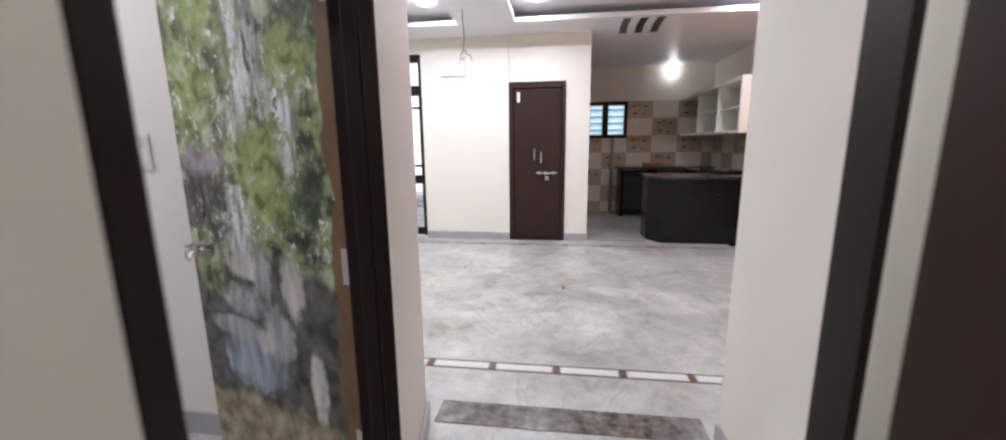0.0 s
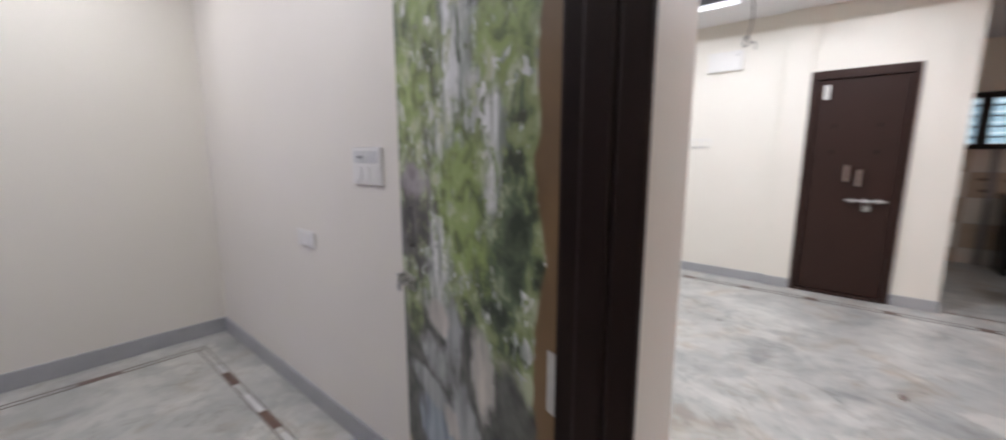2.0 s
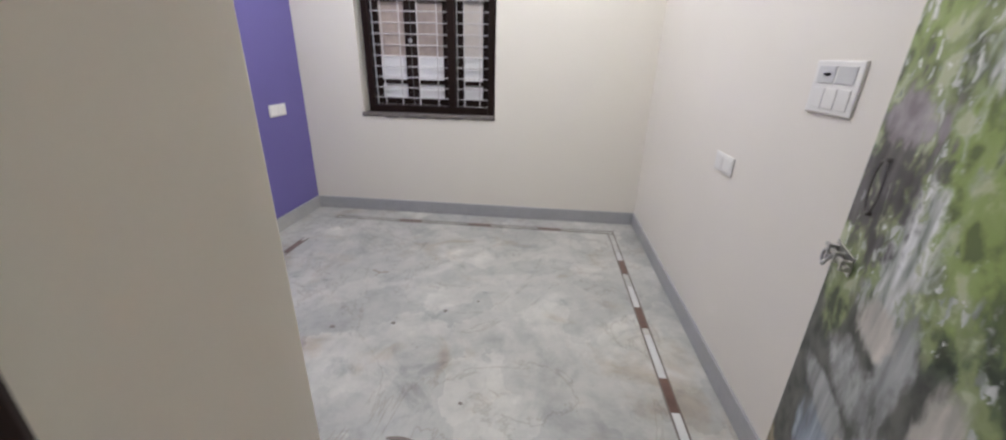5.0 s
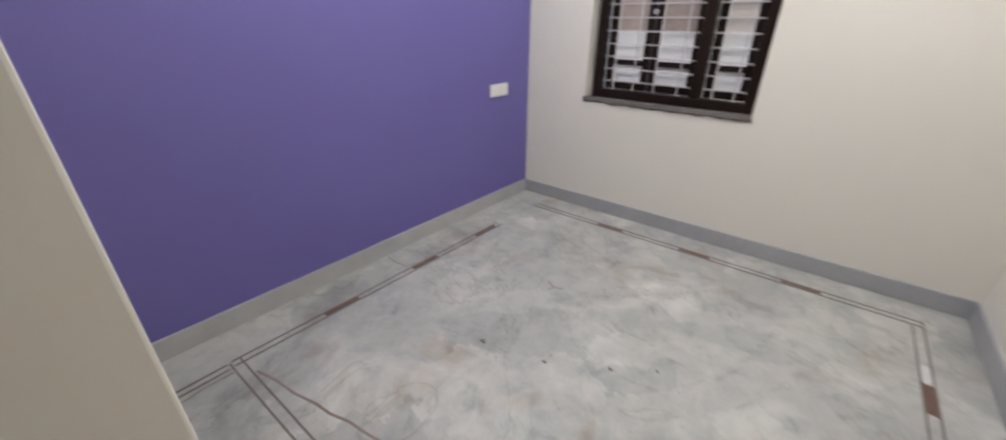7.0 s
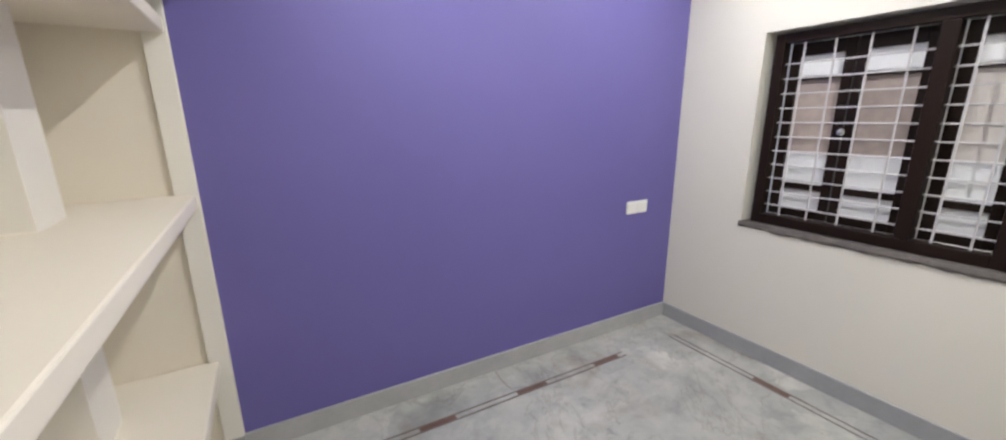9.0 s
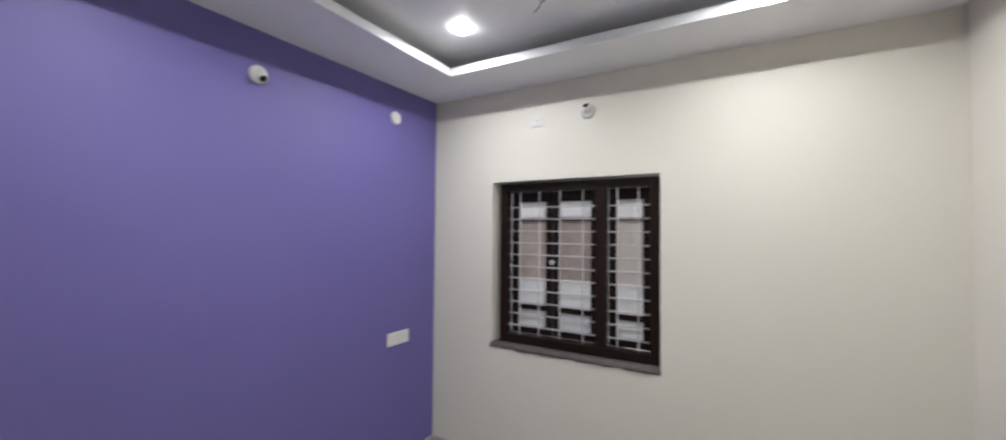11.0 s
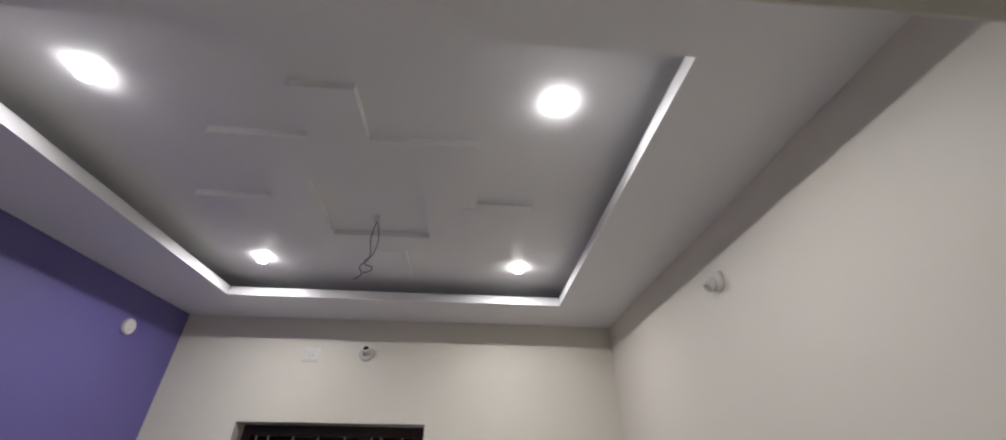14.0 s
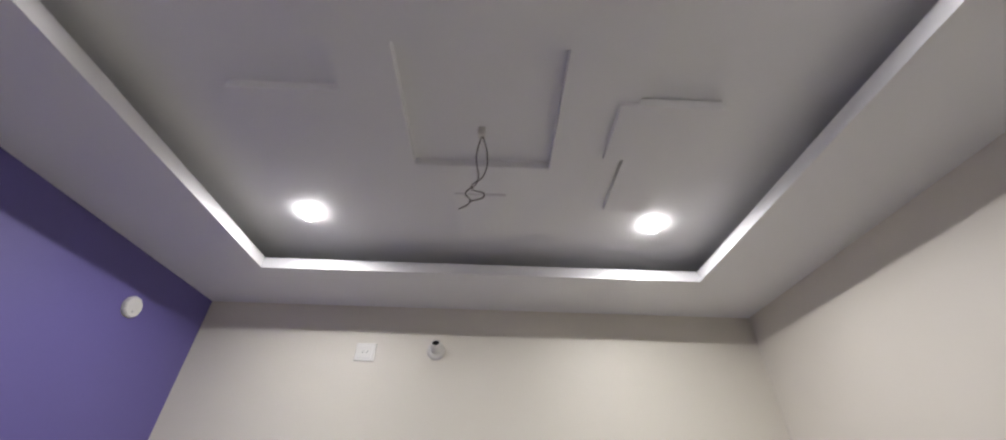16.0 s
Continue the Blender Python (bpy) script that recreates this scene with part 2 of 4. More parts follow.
M_FLOOR = marble("polished_white_marble", (0.53, 0.525, 0.495), (0.425, 0.422, 0.40), (0.30, 0.302, 0.292), 0.33)
M_SKIRT = mat("grey_marble_skirting", (0.42, 0.42, 0.425), (0.31, 0.315, 0.325), 0.3, 3.5, 30, 0)
M_SKIRTPALE = mat("pale_marble_skirting", (0.47, 0.465, 0.455), (0.36, 0.36, 0.355), 0.32, 4.5, 30, 0)
M_BROWNSTONE = mat("brown_granite_inlay", (0.17, 0.09, 0.065), (0.07, 0.04, 0.03), 0.3, 9, 120, 0)
M_VEIN = mat("brown_marble_vein", (0.30, 0.24, 0.19), (0.20, 0.15, 0.12), 0.35, 8, 60, 0)
M_LINE = mat("dark_joint_line", (0.13, 0.10, 0.085), (0.2, 0.17, 0.15), 0.5, 5, 60, 0)
M_PALESTONE = mat("pale_inlay_marble", (0.66, 0.66, 0.64), (0.56, 0.56, 0.55), 0.2, 5, 60, 0)
M_EMPERADOR = mat("dark_veined_threshold_stone", (0.24, 0.205, 0.18), (0.03, 0.026, 0.024), 0.22, 14, 34, 0, mix=0.3)
M_FRAME = mat("dark_brown_enamel", (0.019, 0.0105, 0.0085), (0.012, 0.0068, 0.0055), 0.42, 6, 90, 0.08, spec=0.16)
M_DOOR = mat("brown_laminate_door", (0.034, 0.016, 0.012), (0.026, 0.012, 0.009), 0.42, 5, 140, 0.05, spec=0.25)
M_PRINT = printed_door()
M_LOUVRE = mat("pale_blue_louvre_glass", (0.55, 0.80, 0.92), (0.48, 0.74, 0.88), 0.25, 10, 60, 0)
M_LOUVRE.node_tree.nodes["Principled BSDF"].inputs["Transmission Weight"].default_value = 0.75
M_STEEL = mat("brushed_steel", (0.62, 0.61, 0.6), (0.5, 0.5, 0.49), 0.28, 20, 200, 0.05, metal=1.0)
M_DULL = mat("tarnished_steel", (0.22, 0.21, 0.20), (0.12, 0.115, 0.11), 0.45, 20, 160, 0.05, metal=0.6)
M_GRILLE = mat("white_grille_paint", (0.62, 0.6, 0.6), (0.5, 0.48, 0.48), 0.4, 20, 120, 0)
M_PLASTIC = mat("white_switch_plastic", (0.77, 0.755, 0.72), (0.74, 0.725, 0.69), 0.3, 10, 80, 0)
M_GREYP = mat("grey_switch_rocker", (0.62, 0.62, 0.61), (0.56, 0.56, 0.55), 0.35, 10, 80, 0)
M_BLACK = mat("black_plastic", (0.012, 0.012, 0.013), (0.02, 0.02, 0.02), 0.25, 10, 80, 0)
M_GRANITE = mat("black_granite", (0.006, 0.006, 0.007), (0.012, 0.012, 0.013), 0.22, 30, 180, 0, spec=0.3)
M_GRANTOP = mat("dark_granite_top", (0.05, 0.048, 0.048), (0.03, 0.03, 0.03), 0.1, 30, 180, 0)
M_FILM = mat("frosted_window_film", (0.86, 0.86, 0.86), (0.78, 0.78, 0.78), 0.45, 6, 60, 0)
# see-through pane: its brownish reflection is put into the colour
M_PANETAN = mat("brown_reflection_pane", (0.52, 0.43, 0.37), (0.22, 0.18, 0.17), 0.3, 3.0, 20, 0)
M_FILMGREY = mat("dull_window_film", (0.66, 0.62, 0.58), (0.52, 0.46, 0.42), 0.4, 3.0, 30, 0)
M_CEMENT = mat("raw_cement", (0.30, 0.28, 0.27), (0.2, 0.19, 0.185), 0.85, 12, 70, 0.5)
M_WIRE = mat("black_wire", (0.03, 0.025, 0.025), (0.05, 0.03, 0.03), 0.5, 10, 50, 0)
M_STRIPE = mat("brown_ceiling_paint", (0.035, 0.02, 0.018), (0.028, 0.016, 0.014), 0.4, 5, 50, 0)
M_TILE_A = mat("cream_kitchen_tile", (0.64, 0.585, 0.51), (0.57, 0.52, 0.45), 0.2, 3, 40, 0)
M_TILE_B = mat("beige_marble_kitchen_tile", (0.47, 0.37, 0.275), (0.36, 0.275, 0.195), 0.22, 7, 40, 0)
M_MOTIF = mat("brown_tile_motif", (0.10, 0.055, 0.035), (0.16, 0.09, 0.05), 0.3, 20, 60, 0)
M_GROUT = mat("grey_grout", (0.4, 0.38, 0.35), (0.34, 0.32, 0.3), 0.8, 20, 90, 0)
M_LAMP = glow("ceiling_lamp_diffuser", (1.0, 0.985, 0.965), LAMP)
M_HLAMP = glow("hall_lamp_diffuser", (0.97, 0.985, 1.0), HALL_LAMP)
M_BULB = glow("kitchen_bulb_glass", (1.0, 0.98, 0.96), 10.0)
M_GROUND = mat("pale_concrete_ground", (0.42, 0.4, 0.37), (0.34, 0.32, 0.3), 0.9, 1.2, 40, 0.3)
M_OUT = mat("pale_outside_plaster", (0.75, 0.75, 0.74), (0.66, 0.66, 0.65), 0.8, 1.2, 40, 0.2)

M_GLASS = bpy.data.materials.new("window_glass")
M_GLASS.use_nodes = True
g = M_GLASS.node_tree.nodes["Principled BSDF"]
g.inputs["Transmission Weight"].default_value, g.inputs["Roughness"].default_value = 1.0, 0.03
g.inputs["IOR"].default_value = 1.45


# ---- mesh helpers ----
def box(bm, x0, x1, y0, y1, z0, z1):
    vs = [bm.verts.new((x, y, z)) for z in (z0, z1) for x, y in ((x0, y0), (x1, y0), (x1, y1), (x0, y1))]
    for f in ((3, 2, 1, 0), (4, 5, 6, 7), (0, 1, 5, 4), (1, 2, 6, 5), (2, 3, 7, 6), (3, 0, 4, 7)):
        bm.faces.new([vs[i] for i in f])


def prism(bm, pts, z0, z1):
    lo = [bm.verts.new((x, y, z0)) for x, y in pts]
    hi = [bm.verts.new((x, y, z1)) for x, y in pts]
    n = len(pts)
    bm.faces.new(lo[::-1])
    bm.faces.new(hi)
    for i in range(n):
        bm.faces.new((lo[i], lo[(i + 1) % n], hi[(i + 1) % n], hi[i]))


def lathe(bm, profile, m=Matrix(), seg=24):
    """A turned shape: (radius, height) pairs about z, then placed by m."""
    rings = []
    for r, z in profile:
        rings.append([bm.verts.new(m @ Vector((r * math.cos(a), r * math.sin(a), z))) for a in (2 * math.pi * i / seg for i in range(seg))])
    for a, b in zip(rings, rings[1:]):
        for i in range(seg):
            bm.faces.new((a[i], a[(i + 1) % seg], b[(i + 1) % seg], b[i]))
    bm.faces.new(rings[0][::-1])
    bm.faces.new(rings[-1])


def rod(bm, p, q, r, seg=8):
    p, q = Vector(p), Vector(q)
    m = Matrix.Translation(p) @ (q - p).to_track_quat("Z", "Y").to_matrix().to_4x4()
    lathe(bm, [(r, 0), (r, (q - p).length)], m, seg)


def part(name, bm, material, parent=None, label="", bevel=0.0, smooth=False):
    me = bpy.data.meshes.new(name)
    bmesh.ops.recalc_face_normals(bm, faces=bm.faces)
    bm.to_mesh(me)
    bm.free()
    me.materials.append(material)
    if smooth:
        for f in me.polygons:
            f.use_smooth = True
    ob = new(name, me)
    if parent:
        ob.parent = parent
    if label:
        ob["label"] = label
    if bevel:
        b = ob.modifiers.new("edge", 'BEVEL')
        b.width, b.segments, b.limit_method = bevel, 2, 'ANGLE'
    return ob


def boxes(name, lst, material, parent=None, label="", bevel=0.0):
    bm = bmesh.new()
    for b in lst:
        box(bm, *b)
    return part(name, bm, material, parent, label, bevel)


def thing(name, label, category, at=None, group="", kind=""):
    ob = new(name)
    ob.empty_display_size = 0.1
    if at is not None:
        ob.matrix_basis = at
    return tagged(ob, label, category, group, kind)


def setting(ob, label, category):
    return tagged(ob, label, category, kind="structure")


# ---- plan, metres ----
PY = -2.92           # purple wall
PN = -2.985          # its other end, splayed outwards a little at the niche
CZ = 2.683           # underside of the bedroom's ceiling border
TZ = 2.815           # bedroom tray
HZ = 2.72            # hall ceiling border
HT = 2.86
HB = 4.105           # hall's back wall
KB = 6.70            # kitchen's back wall
KR = 6.70            # east wall of hall and kitchen
PE = 4.62           # passage's east wall

# floor: one sheet of marble under all rooms
floor = setting(boxes("floor", [(-0.25, 7.0, -3.2, KB + 0.2, -0.12, 0)], M_FLOOR), "polished white and grey marble floor with clouded patches", "floor")

# bedroom walls
wy0, wy1, wz0, wz1 = -2.392, -1.257, 0.868, 2.032
wall_window = setting(boxes("wall_west", [(-0.23, 0, PN - 0.2, wy0, -0.12, CZ + 0.4), (-0.23, 0, wy1, 0.21, -0.12, CZ + 0.4),
    (-0.23, 0, wy0, wy1, -0.12, wz0), (-0.23, 0, wy0, wy1, wz1, CZ + 0.4)], M_OFF), "off-white painted bedroom wall with a window opening", "wall")
bm = bmesh.new()
prism(bm, [(0, PY), (2.89, PN), (2.89, PN - 0.2), (0, PN - 0.2)], -0.12, CZ + 0.4)
wall_purple = setting(part("wall_south", bm, M_PURPLE), "deep purple painted bedroom feature wall", "wall")
setting(boxes("wall_niche", [(2.89, 3.5, PN - 0.2, PN, -0.12, CZ + 0.4)], M_NICHE), "cream painted wall end inside the shelf niche", "wall")
wall_right = setting(boxes("wall_north", [(0, 3.13, 0, 0.21, -0.12, HZ + 0.4)], M_WHITE), "white painted wall between bedroom and hall", "wall")
# wall with the bedroom door, and the back of the shelf niche
bm = bmesh.new()
prism(bm, [(3.33, -1.177), (3.466, -1.177), (3.50, -2.5), (3.50, PN), (3.33, PN)], -0.12, HZ + 0.4)
prism(bm, [(3.27, -0.345), (3.40, -0.412), (3.462, -1.17), (3.332, -1.17)], 2.14, HZ + 0.4)
setting(part("wall_door", bm, M_CREAM), "cream painted wall round the bedroom doorway", "wall")

# short pier between the bedroom doorway and the hall
bm = bmesh.new()
prism(bm, [(3.13, 0.21), (3.13, -0.235), (3.24, -0.275), (3.262, -0.335), (3.318, -0.338), (3.32, -0.402), (3.409, -0.409), (3.283, 0.21)], -0.12, HZ + 0.4)
setting(part("wall_pier", bm, M_WHITE), "cream white painted wall end between doorway and hall", "wall")

# passage
setting(boxes("wall_passage_south", [(3.2, 5.0, -2.7, -2.5, -0.12, HZ + 0.4)], M_CREAM), "cream painted wall closing the passage", "wall")
setting(boxes("wall_passage_east", [(PE, PE + 0.19, -0.53, 0.21, -0.12, HZ + 0.4), (PE, PE + 0.19, -2.5, -1.5, -0.12, HZ + 0.4),
    (PE, PE + 0.19, -1.5, -0.53, 2.14, HZ + 0.4)], M_WHITE), "white painted passage wall with a doorway", "wall")
setting(boxes("wall_side_room", [(PE + 0.19, 6.2, -0.2, 0.0, -0.12, HZ + 0.4), (6.2, 6.4, -2.7, 0, -0.12, HZ + 0.4), (PE + 0.19, 6.4, -2.9, -2.7, -0.12, HZ + 0.4)], M_CREAM), "cream painted walls of the side room", "wall")
setting(boxes("ceiling_passage", [(3.12, 6.4, -2.9, 0.21, HZ, HZ + 0.1)], M_CEIL), "white painted passage ceiling", "ceiling")

# hall and kitchen walls
setting(boxes("wall_hall_south", [(PE + 0.19, KR + 0.2, 0.0, 0.21, -0.12, HZ + 0.4), (-0.23, 0.0, 0.21, HB, -0.12, HZ + 0.4)], M_OFF), "off-white painted hall walls", "wall")
setting(boxes("wall_hall_back", [(0, 1.36, HB, HB + 0.2, -0.12, HZ + 0.4), (2.03, 3.235, HB, HB + 0.2, -0.12, HZ + 0.4), (3.99, 4.30, HB - 0.01, HB + 0.2, -0.12, HZ + 0.4),
    (3.235, 3.99, HB - 0.01, HB + 0.2, 2.13, HZ + 0.4), (1.36, 2.03, HB, HB + 0.2, 2.53, HZ + 0.4), (1.36, 2.03, HB, HB + 0.2, -0.12, 0.02)], M_CREAM), "cream painted hall wall with door openings", "wall")
setting(boxes("pilaster", [(3.02, 3.235, HB - 0.035, HB, -0.12, HZ + 0.2)], M_CREAM), "shallow cream painted pilaster beside the brown door", "pilaster")
setting(boxes("wall_toilet", [(2.9, 4.14, HB + 1.2, HB + 1.3, -0.12, HZ + 0.4), (2.9, 3.0, HB + 0.2, HB + 1.2, -0.12, HZ + 0.4)], M_CREAM), "plain wall behind the brown door", "wall")
setting(boxes("wall_kitchen_west", [(4.14, 4.30, HB + 0.2, KB, -0.12, HZ + 0.4)], M_CREAM), "cream painted kitchen wall", "wall")
kx0, kx1, kz0, kz1 = 4.44, 5.19, 1.42, 2.10
setting(boxes("wall_kitchen_back", [(4.14, kx0, KB, KB + 0.2, -0.12, HZ + 0.4), (kx1, KR + 0.2, KB, KB + 0.2, -0.12, HZ + 0.4),
    (kx0, kx1, KB, KB + 0.2, -0.12, kz0), (kx0, kx1, KB, KB + 0.2, kz1, HZ + 0.4)], M_CREAM), "cream painted kitchen wall with a small window", "wall")
setting(boxes("wall_east", [(KR, KR + 0.2, 4.2, KB, -0.12, HZ + 0.4)], M_CREAM), "cream painted kitchen side wall", "wall")
setting(boxes("wall_orange", [(KR, KR + 0.2, 0.21, 4.2, 0.95, HZ + 0.4)], M_ORANGE), "bright orange painted hall wall", "wall")
setting(boxes("ceiling_kitchen", [(4.14, KR + 0.2, HB + 0.2, KB + 0.2, HZ, HZ + 0.1)], M_CEIL), "white painted kitchen ceiling", "ceiling")


def tray_ceiling(name, x0, x1, y0, y1, trays, z, top, label, extra=()):
    """A thin border round raised rectangular trays; behind the border's lip an open cove."""
    bm = bmesh.new()
    xs = sorted({x0, x1, *[v for t in trays for v in t[:2]]})
    ys = sorted({y0, y1, *[v for t in trays for v in t[2:]]})
    for xa, xb in zip(xs, xs[1:]):
        for ya, yb in zip(ys, ys[1:]):
            inside = any(t[0] <= xa and xb <= t[1] and t[2] <= ya and yb <= t[3] for t in trays)
            if not inside:
                box(bm, xa, xb, ya, yb, z, z + 0.052)
    box(bm, x0, x1, y0, y1, top, top + 0.06)
    for b in extra:
        box(bm, *b)
    return setting(part(name, bm, M_CEIL), label, "ceiling")


s = TZ - 0.03
tray_ceiling("ceiling_bedroom", 0, 3.24, PN, 0, [(0.41, 2.23, -2.476, -0.446)], CZ, TZ, "white false ceiling with a raised tray and overlapping rectangular relief panels", [
    (1.49, 1.73, -1.955, -0.995, s, TZ), (0.88, 1.03, -1.88, -0.995, s, TZ), (1.03, 1.49, -1.88, -1.70, s, TZ), (1.03, 1.49, -1.225, -0.995, s, TZ),
    (1.73, 1.96, -1.60, -1.39, s, TZ), (1.05, 1.33, -2.21, -1.88, s, TZ), (1.1, 1.325, -1.05, -0.74, s - 0.012, TZ - 0.004), (0.53, 0.86, -1.57, -1.37, s + 0.006, TZ), (0.79, 1.12, -0.975, -0.80, s + 0.006, TZ)])
tray_ceiling("ceiling_hall", 0, KR, 0.21, HB + 0.2, [(0.5, 2.70, 0.9, 3.53), (3.38, 6.25, 0.9, 3.53)], HZ, HT, "white false ceiling with two raised trays")

# loft slab over the bedroom entrance
setting(boxes("loft_slab", [(2.64, 3.125, PN, 0, 2.18, 2.27), (3.12, 3.26, PN, -1.25, 2.18, 2.27)], M_OFF, bevel=0.004), "cream painted loft slab over the entrance", "loft")


# ---- skirting ----
def skirting(name, lst):
    setting(boxes(name, lst, M_SKIRT, bevel=0.003), "grey marble skirting", "baseboard")


skirting("baseboard_bedroom", [(0, 0.014, PY + 0.014, -0.014, 0, 0.11), (0, 3.12, -0.014, 0, 0, 0.11)])
bm = bmesh.new()
prism(bm, [(0.014, PY), (0.014, PY + 0.014), (2.89, PN + 0.014), (2.89, PN)], 0, 0.11)
setting(part("baseboard_feature", bm, M_SKIRTPALE), "grey marble skirting under the purple wall", "baseboard")
skirting("baseboard_passage", [(PE - 0.012, PE, -0.39, 0.222, 0, 0.10), (3.0, 3.283, 0.21, 0.222, 0, 0.10), (PE, KR, 0.21, 0.222, 0, 0.10)])
bm = bmesh.new()
prism(bm, [(3.40, -0.36), (3.412, -0.358), (3.295, 0.222), (3.283, 0.222)], 0, 0.10)
setting(part("baseboard_pier", bm, M_SKIRT), "grey marble skirting round the wall end", "baseboard")
skirting("baseboard_hall", [(2.03, 3.02, HB - 0.014, HB, 0, 0.10), (3.02, 3.235, HB - 0.049, HB - 0.035, 0, 0.10), (3.99, 4.31, HB - 0.024, HB - 0.01, 0, 0.10), (4.30, 4.314, HB - 0.01, KB, 0, 0.10), (0, 1.36, HB - 0.014, HB, 0, 0.1)])


# ---- floor inlays ----
def strip(lst, material, name="inlay_strip"):
    for b in lst:
        boxes(name, [b], material, floor)


h = 0.003
strip([(0.20, 0.207, PY + 0.27, -0.2, 0, h), (0.245, 0.252, PY + 0.27, -0.2, 0, h), (0.2, 2.7, -0.207, -0.2, 0, h), (0.245, 2.7, -0.252, -0.245, 0, h),
       (2.54, 2.548, PN + 0.27, -2.0, 0, h), (2.585, 2.593, PN + 0.27, -2.0, 0, h), (2.60, 2.84, PN + 0.262, PN + 0.27, 0, h), (2.60, 2.84, PN + 0.30, PN + 0.308, 0, h)], M_LINE)
for off, wd in ((0.235, 0.008), (0.275, 0.008)):
    bm = bmesh.new()
    prism(bm, [(0.7, -2.92 + off), (2.58, -2.965 + off), (2.58, -2.965 + off + wd), (0.7, -2.92 + off + wd)], 0, h)
    part("inlay_strip", bm, M_LINE, floor)
for x in (0.86, 1.44, 2.03):
    y = -2.92 + 0.243 - 0.024 * (x - 0.7)
    bm = bmesh.new()
    prism(bm, [(x - 0.1, y + 0.002), (x + 0.1, y - 0.003), (x + 0.1, y + 0.03), (x - 0.1, y + 0.034)], 0, h)
    part("inlay_block", bm, M_BROWNSTONE, floor)
strip([(0.207, 0.245, y - 0.1, y + 0.1, 0, h) for y in (-1.96, -1.35, -0.74)] + [(x - 0.1, x + 0.1, -0.245, -0.207, 0, h) for x in (0.84, 1.44, 2.02)], M_BROWNSTONE, "inlay_block")
strip([(0.6 + 0.5 * k, 0.95 + 0.5 * k, -0.243, -0.209, 0, 0.002) for k in range(4)], M_PALESTONE, "inlay_panel")
strip([(0, KR, 0.687, 0.695, 0, h), (0, KR, 0.772, 0.780, 0, h), (0.4, KR - 0.1, HB - 0.33, HB - 0.322, 0, h), (0.4, KR - 0.1, HB - 0.26, HB - 0.252, 0, h)], M_LINE)
strip([(3.523 + 0.384 * k - 0.02, 3.523 + 0.384 * k + 0.02, 0.70, 0.767, 0, h) for k in range(-6, 9)], M_BROWNSTONE, "inlay_block")
strip([(3.523 + 0.384 * k + 0.03, 3.523 + 0.384 * k + 0.354, 0.702, 0.765, 0, h) for k in range(-6, 8)], M_PALESTONE, "inlay_panel")
strip([(1.2 + 0.55 * k, 1.3 + 0.55 * k, HB - 0.318, HB - 0.264, 0, h) for k in range(10)], M_BROWNSTONE, "inlay_block")
strip([(3.32, PE - 0.02, 0.20, 0.37, 0, 0.004)], M_EMPERADOR, "threshold_strip")
strip([(4.36, KR - 0.05, HB + 0.02, HB + 0.05, 0, h)], M_LINE)


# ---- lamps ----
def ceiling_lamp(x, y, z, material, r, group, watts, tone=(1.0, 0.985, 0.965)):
    lamp = thing("ceiling_lamp", "round white LED ceiling lamp, lit, fixed to the ceiling; seen and added unseen lamps alike", "ceiling lamp", pose(x, y, z), group)
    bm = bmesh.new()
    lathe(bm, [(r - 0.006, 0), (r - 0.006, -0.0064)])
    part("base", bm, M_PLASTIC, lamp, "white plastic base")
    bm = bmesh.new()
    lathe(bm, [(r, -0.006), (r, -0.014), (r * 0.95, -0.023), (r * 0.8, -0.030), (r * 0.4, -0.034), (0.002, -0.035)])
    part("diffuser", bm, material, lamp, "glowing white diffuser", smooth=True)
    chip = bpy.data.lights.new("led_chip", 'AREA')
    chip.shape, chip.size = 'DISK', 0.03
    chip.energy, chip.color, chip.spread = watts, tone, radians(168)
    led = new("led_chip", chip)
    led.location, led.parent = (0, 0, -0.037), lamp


for x, y in ((0.677, -2.196), (0.674, -0.735), (1.945, -2.197), (1.935, -0.738)):
    ceiling_lamp(x, y, TZ, M_LAMP, 0.031, "bedroom ceiling lamps", WATTS)
# Only the first three are seen; the rest are added to light the hall.
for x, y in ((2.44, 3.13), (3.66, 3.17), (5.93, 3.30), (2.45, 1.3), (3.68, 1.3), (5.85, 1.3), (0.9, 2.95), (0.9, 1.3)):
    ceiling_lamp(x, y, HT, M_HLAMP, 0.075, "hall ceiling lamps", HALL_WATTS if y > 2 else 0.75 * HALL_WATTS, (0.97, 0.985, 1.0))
# Unseen lamps added to brighten the passage and the side room.
ceiling_lamp(3.72, -2.1, HZ, M_HLAMP, 0.06, "passage ceiling lamps", 7.0)
ceiling_lamp(5.3, -1.4, HZ, M_HLAMP, 0.06, "passage ceiling lamps", 8.0)

# ---- bedroom doorway: frame, printed leaf ----
DU = math.degrees(math.atan2(-0.707, 0.055))
door_at = pose(3.405, -0.413, 0, 0, 0, DU)      # local x runs along the opening, y towards the passage
frame_1 = thing("door_1", "dark brown enamelled wooden door frame of the bedroom", "door frame", door_at, kind="structure")


def jamb(name, lst, parent):
    """A frame post, its rebate step cut on the room side."""
    boxes(name, lst, M_FRAME, parent, bevel=0.007)


jamb("jamb", [(-0.10, 0.0, -0.085, -0.035, 0, 2.13), (-0.018, 0.0, -0.035, 0.009, 0, 2.13), (-0.10, -0.062, -0.147, -0.085, 0, 2.13)], frame_1)
jamb("jamb", [(0.708, 0.768, -0.09, 0.0, 0, 2.13), (0.706, 0.768, -0.135, -0.09, 0, 2.13)], frame_1)
jamb("head", [(0.0, 0.708, -0.09, -0.002, 2.045, 2.128), (-0.062, 0.706, -0.135, -0.09, 2.057, 2.128)], frame_1)

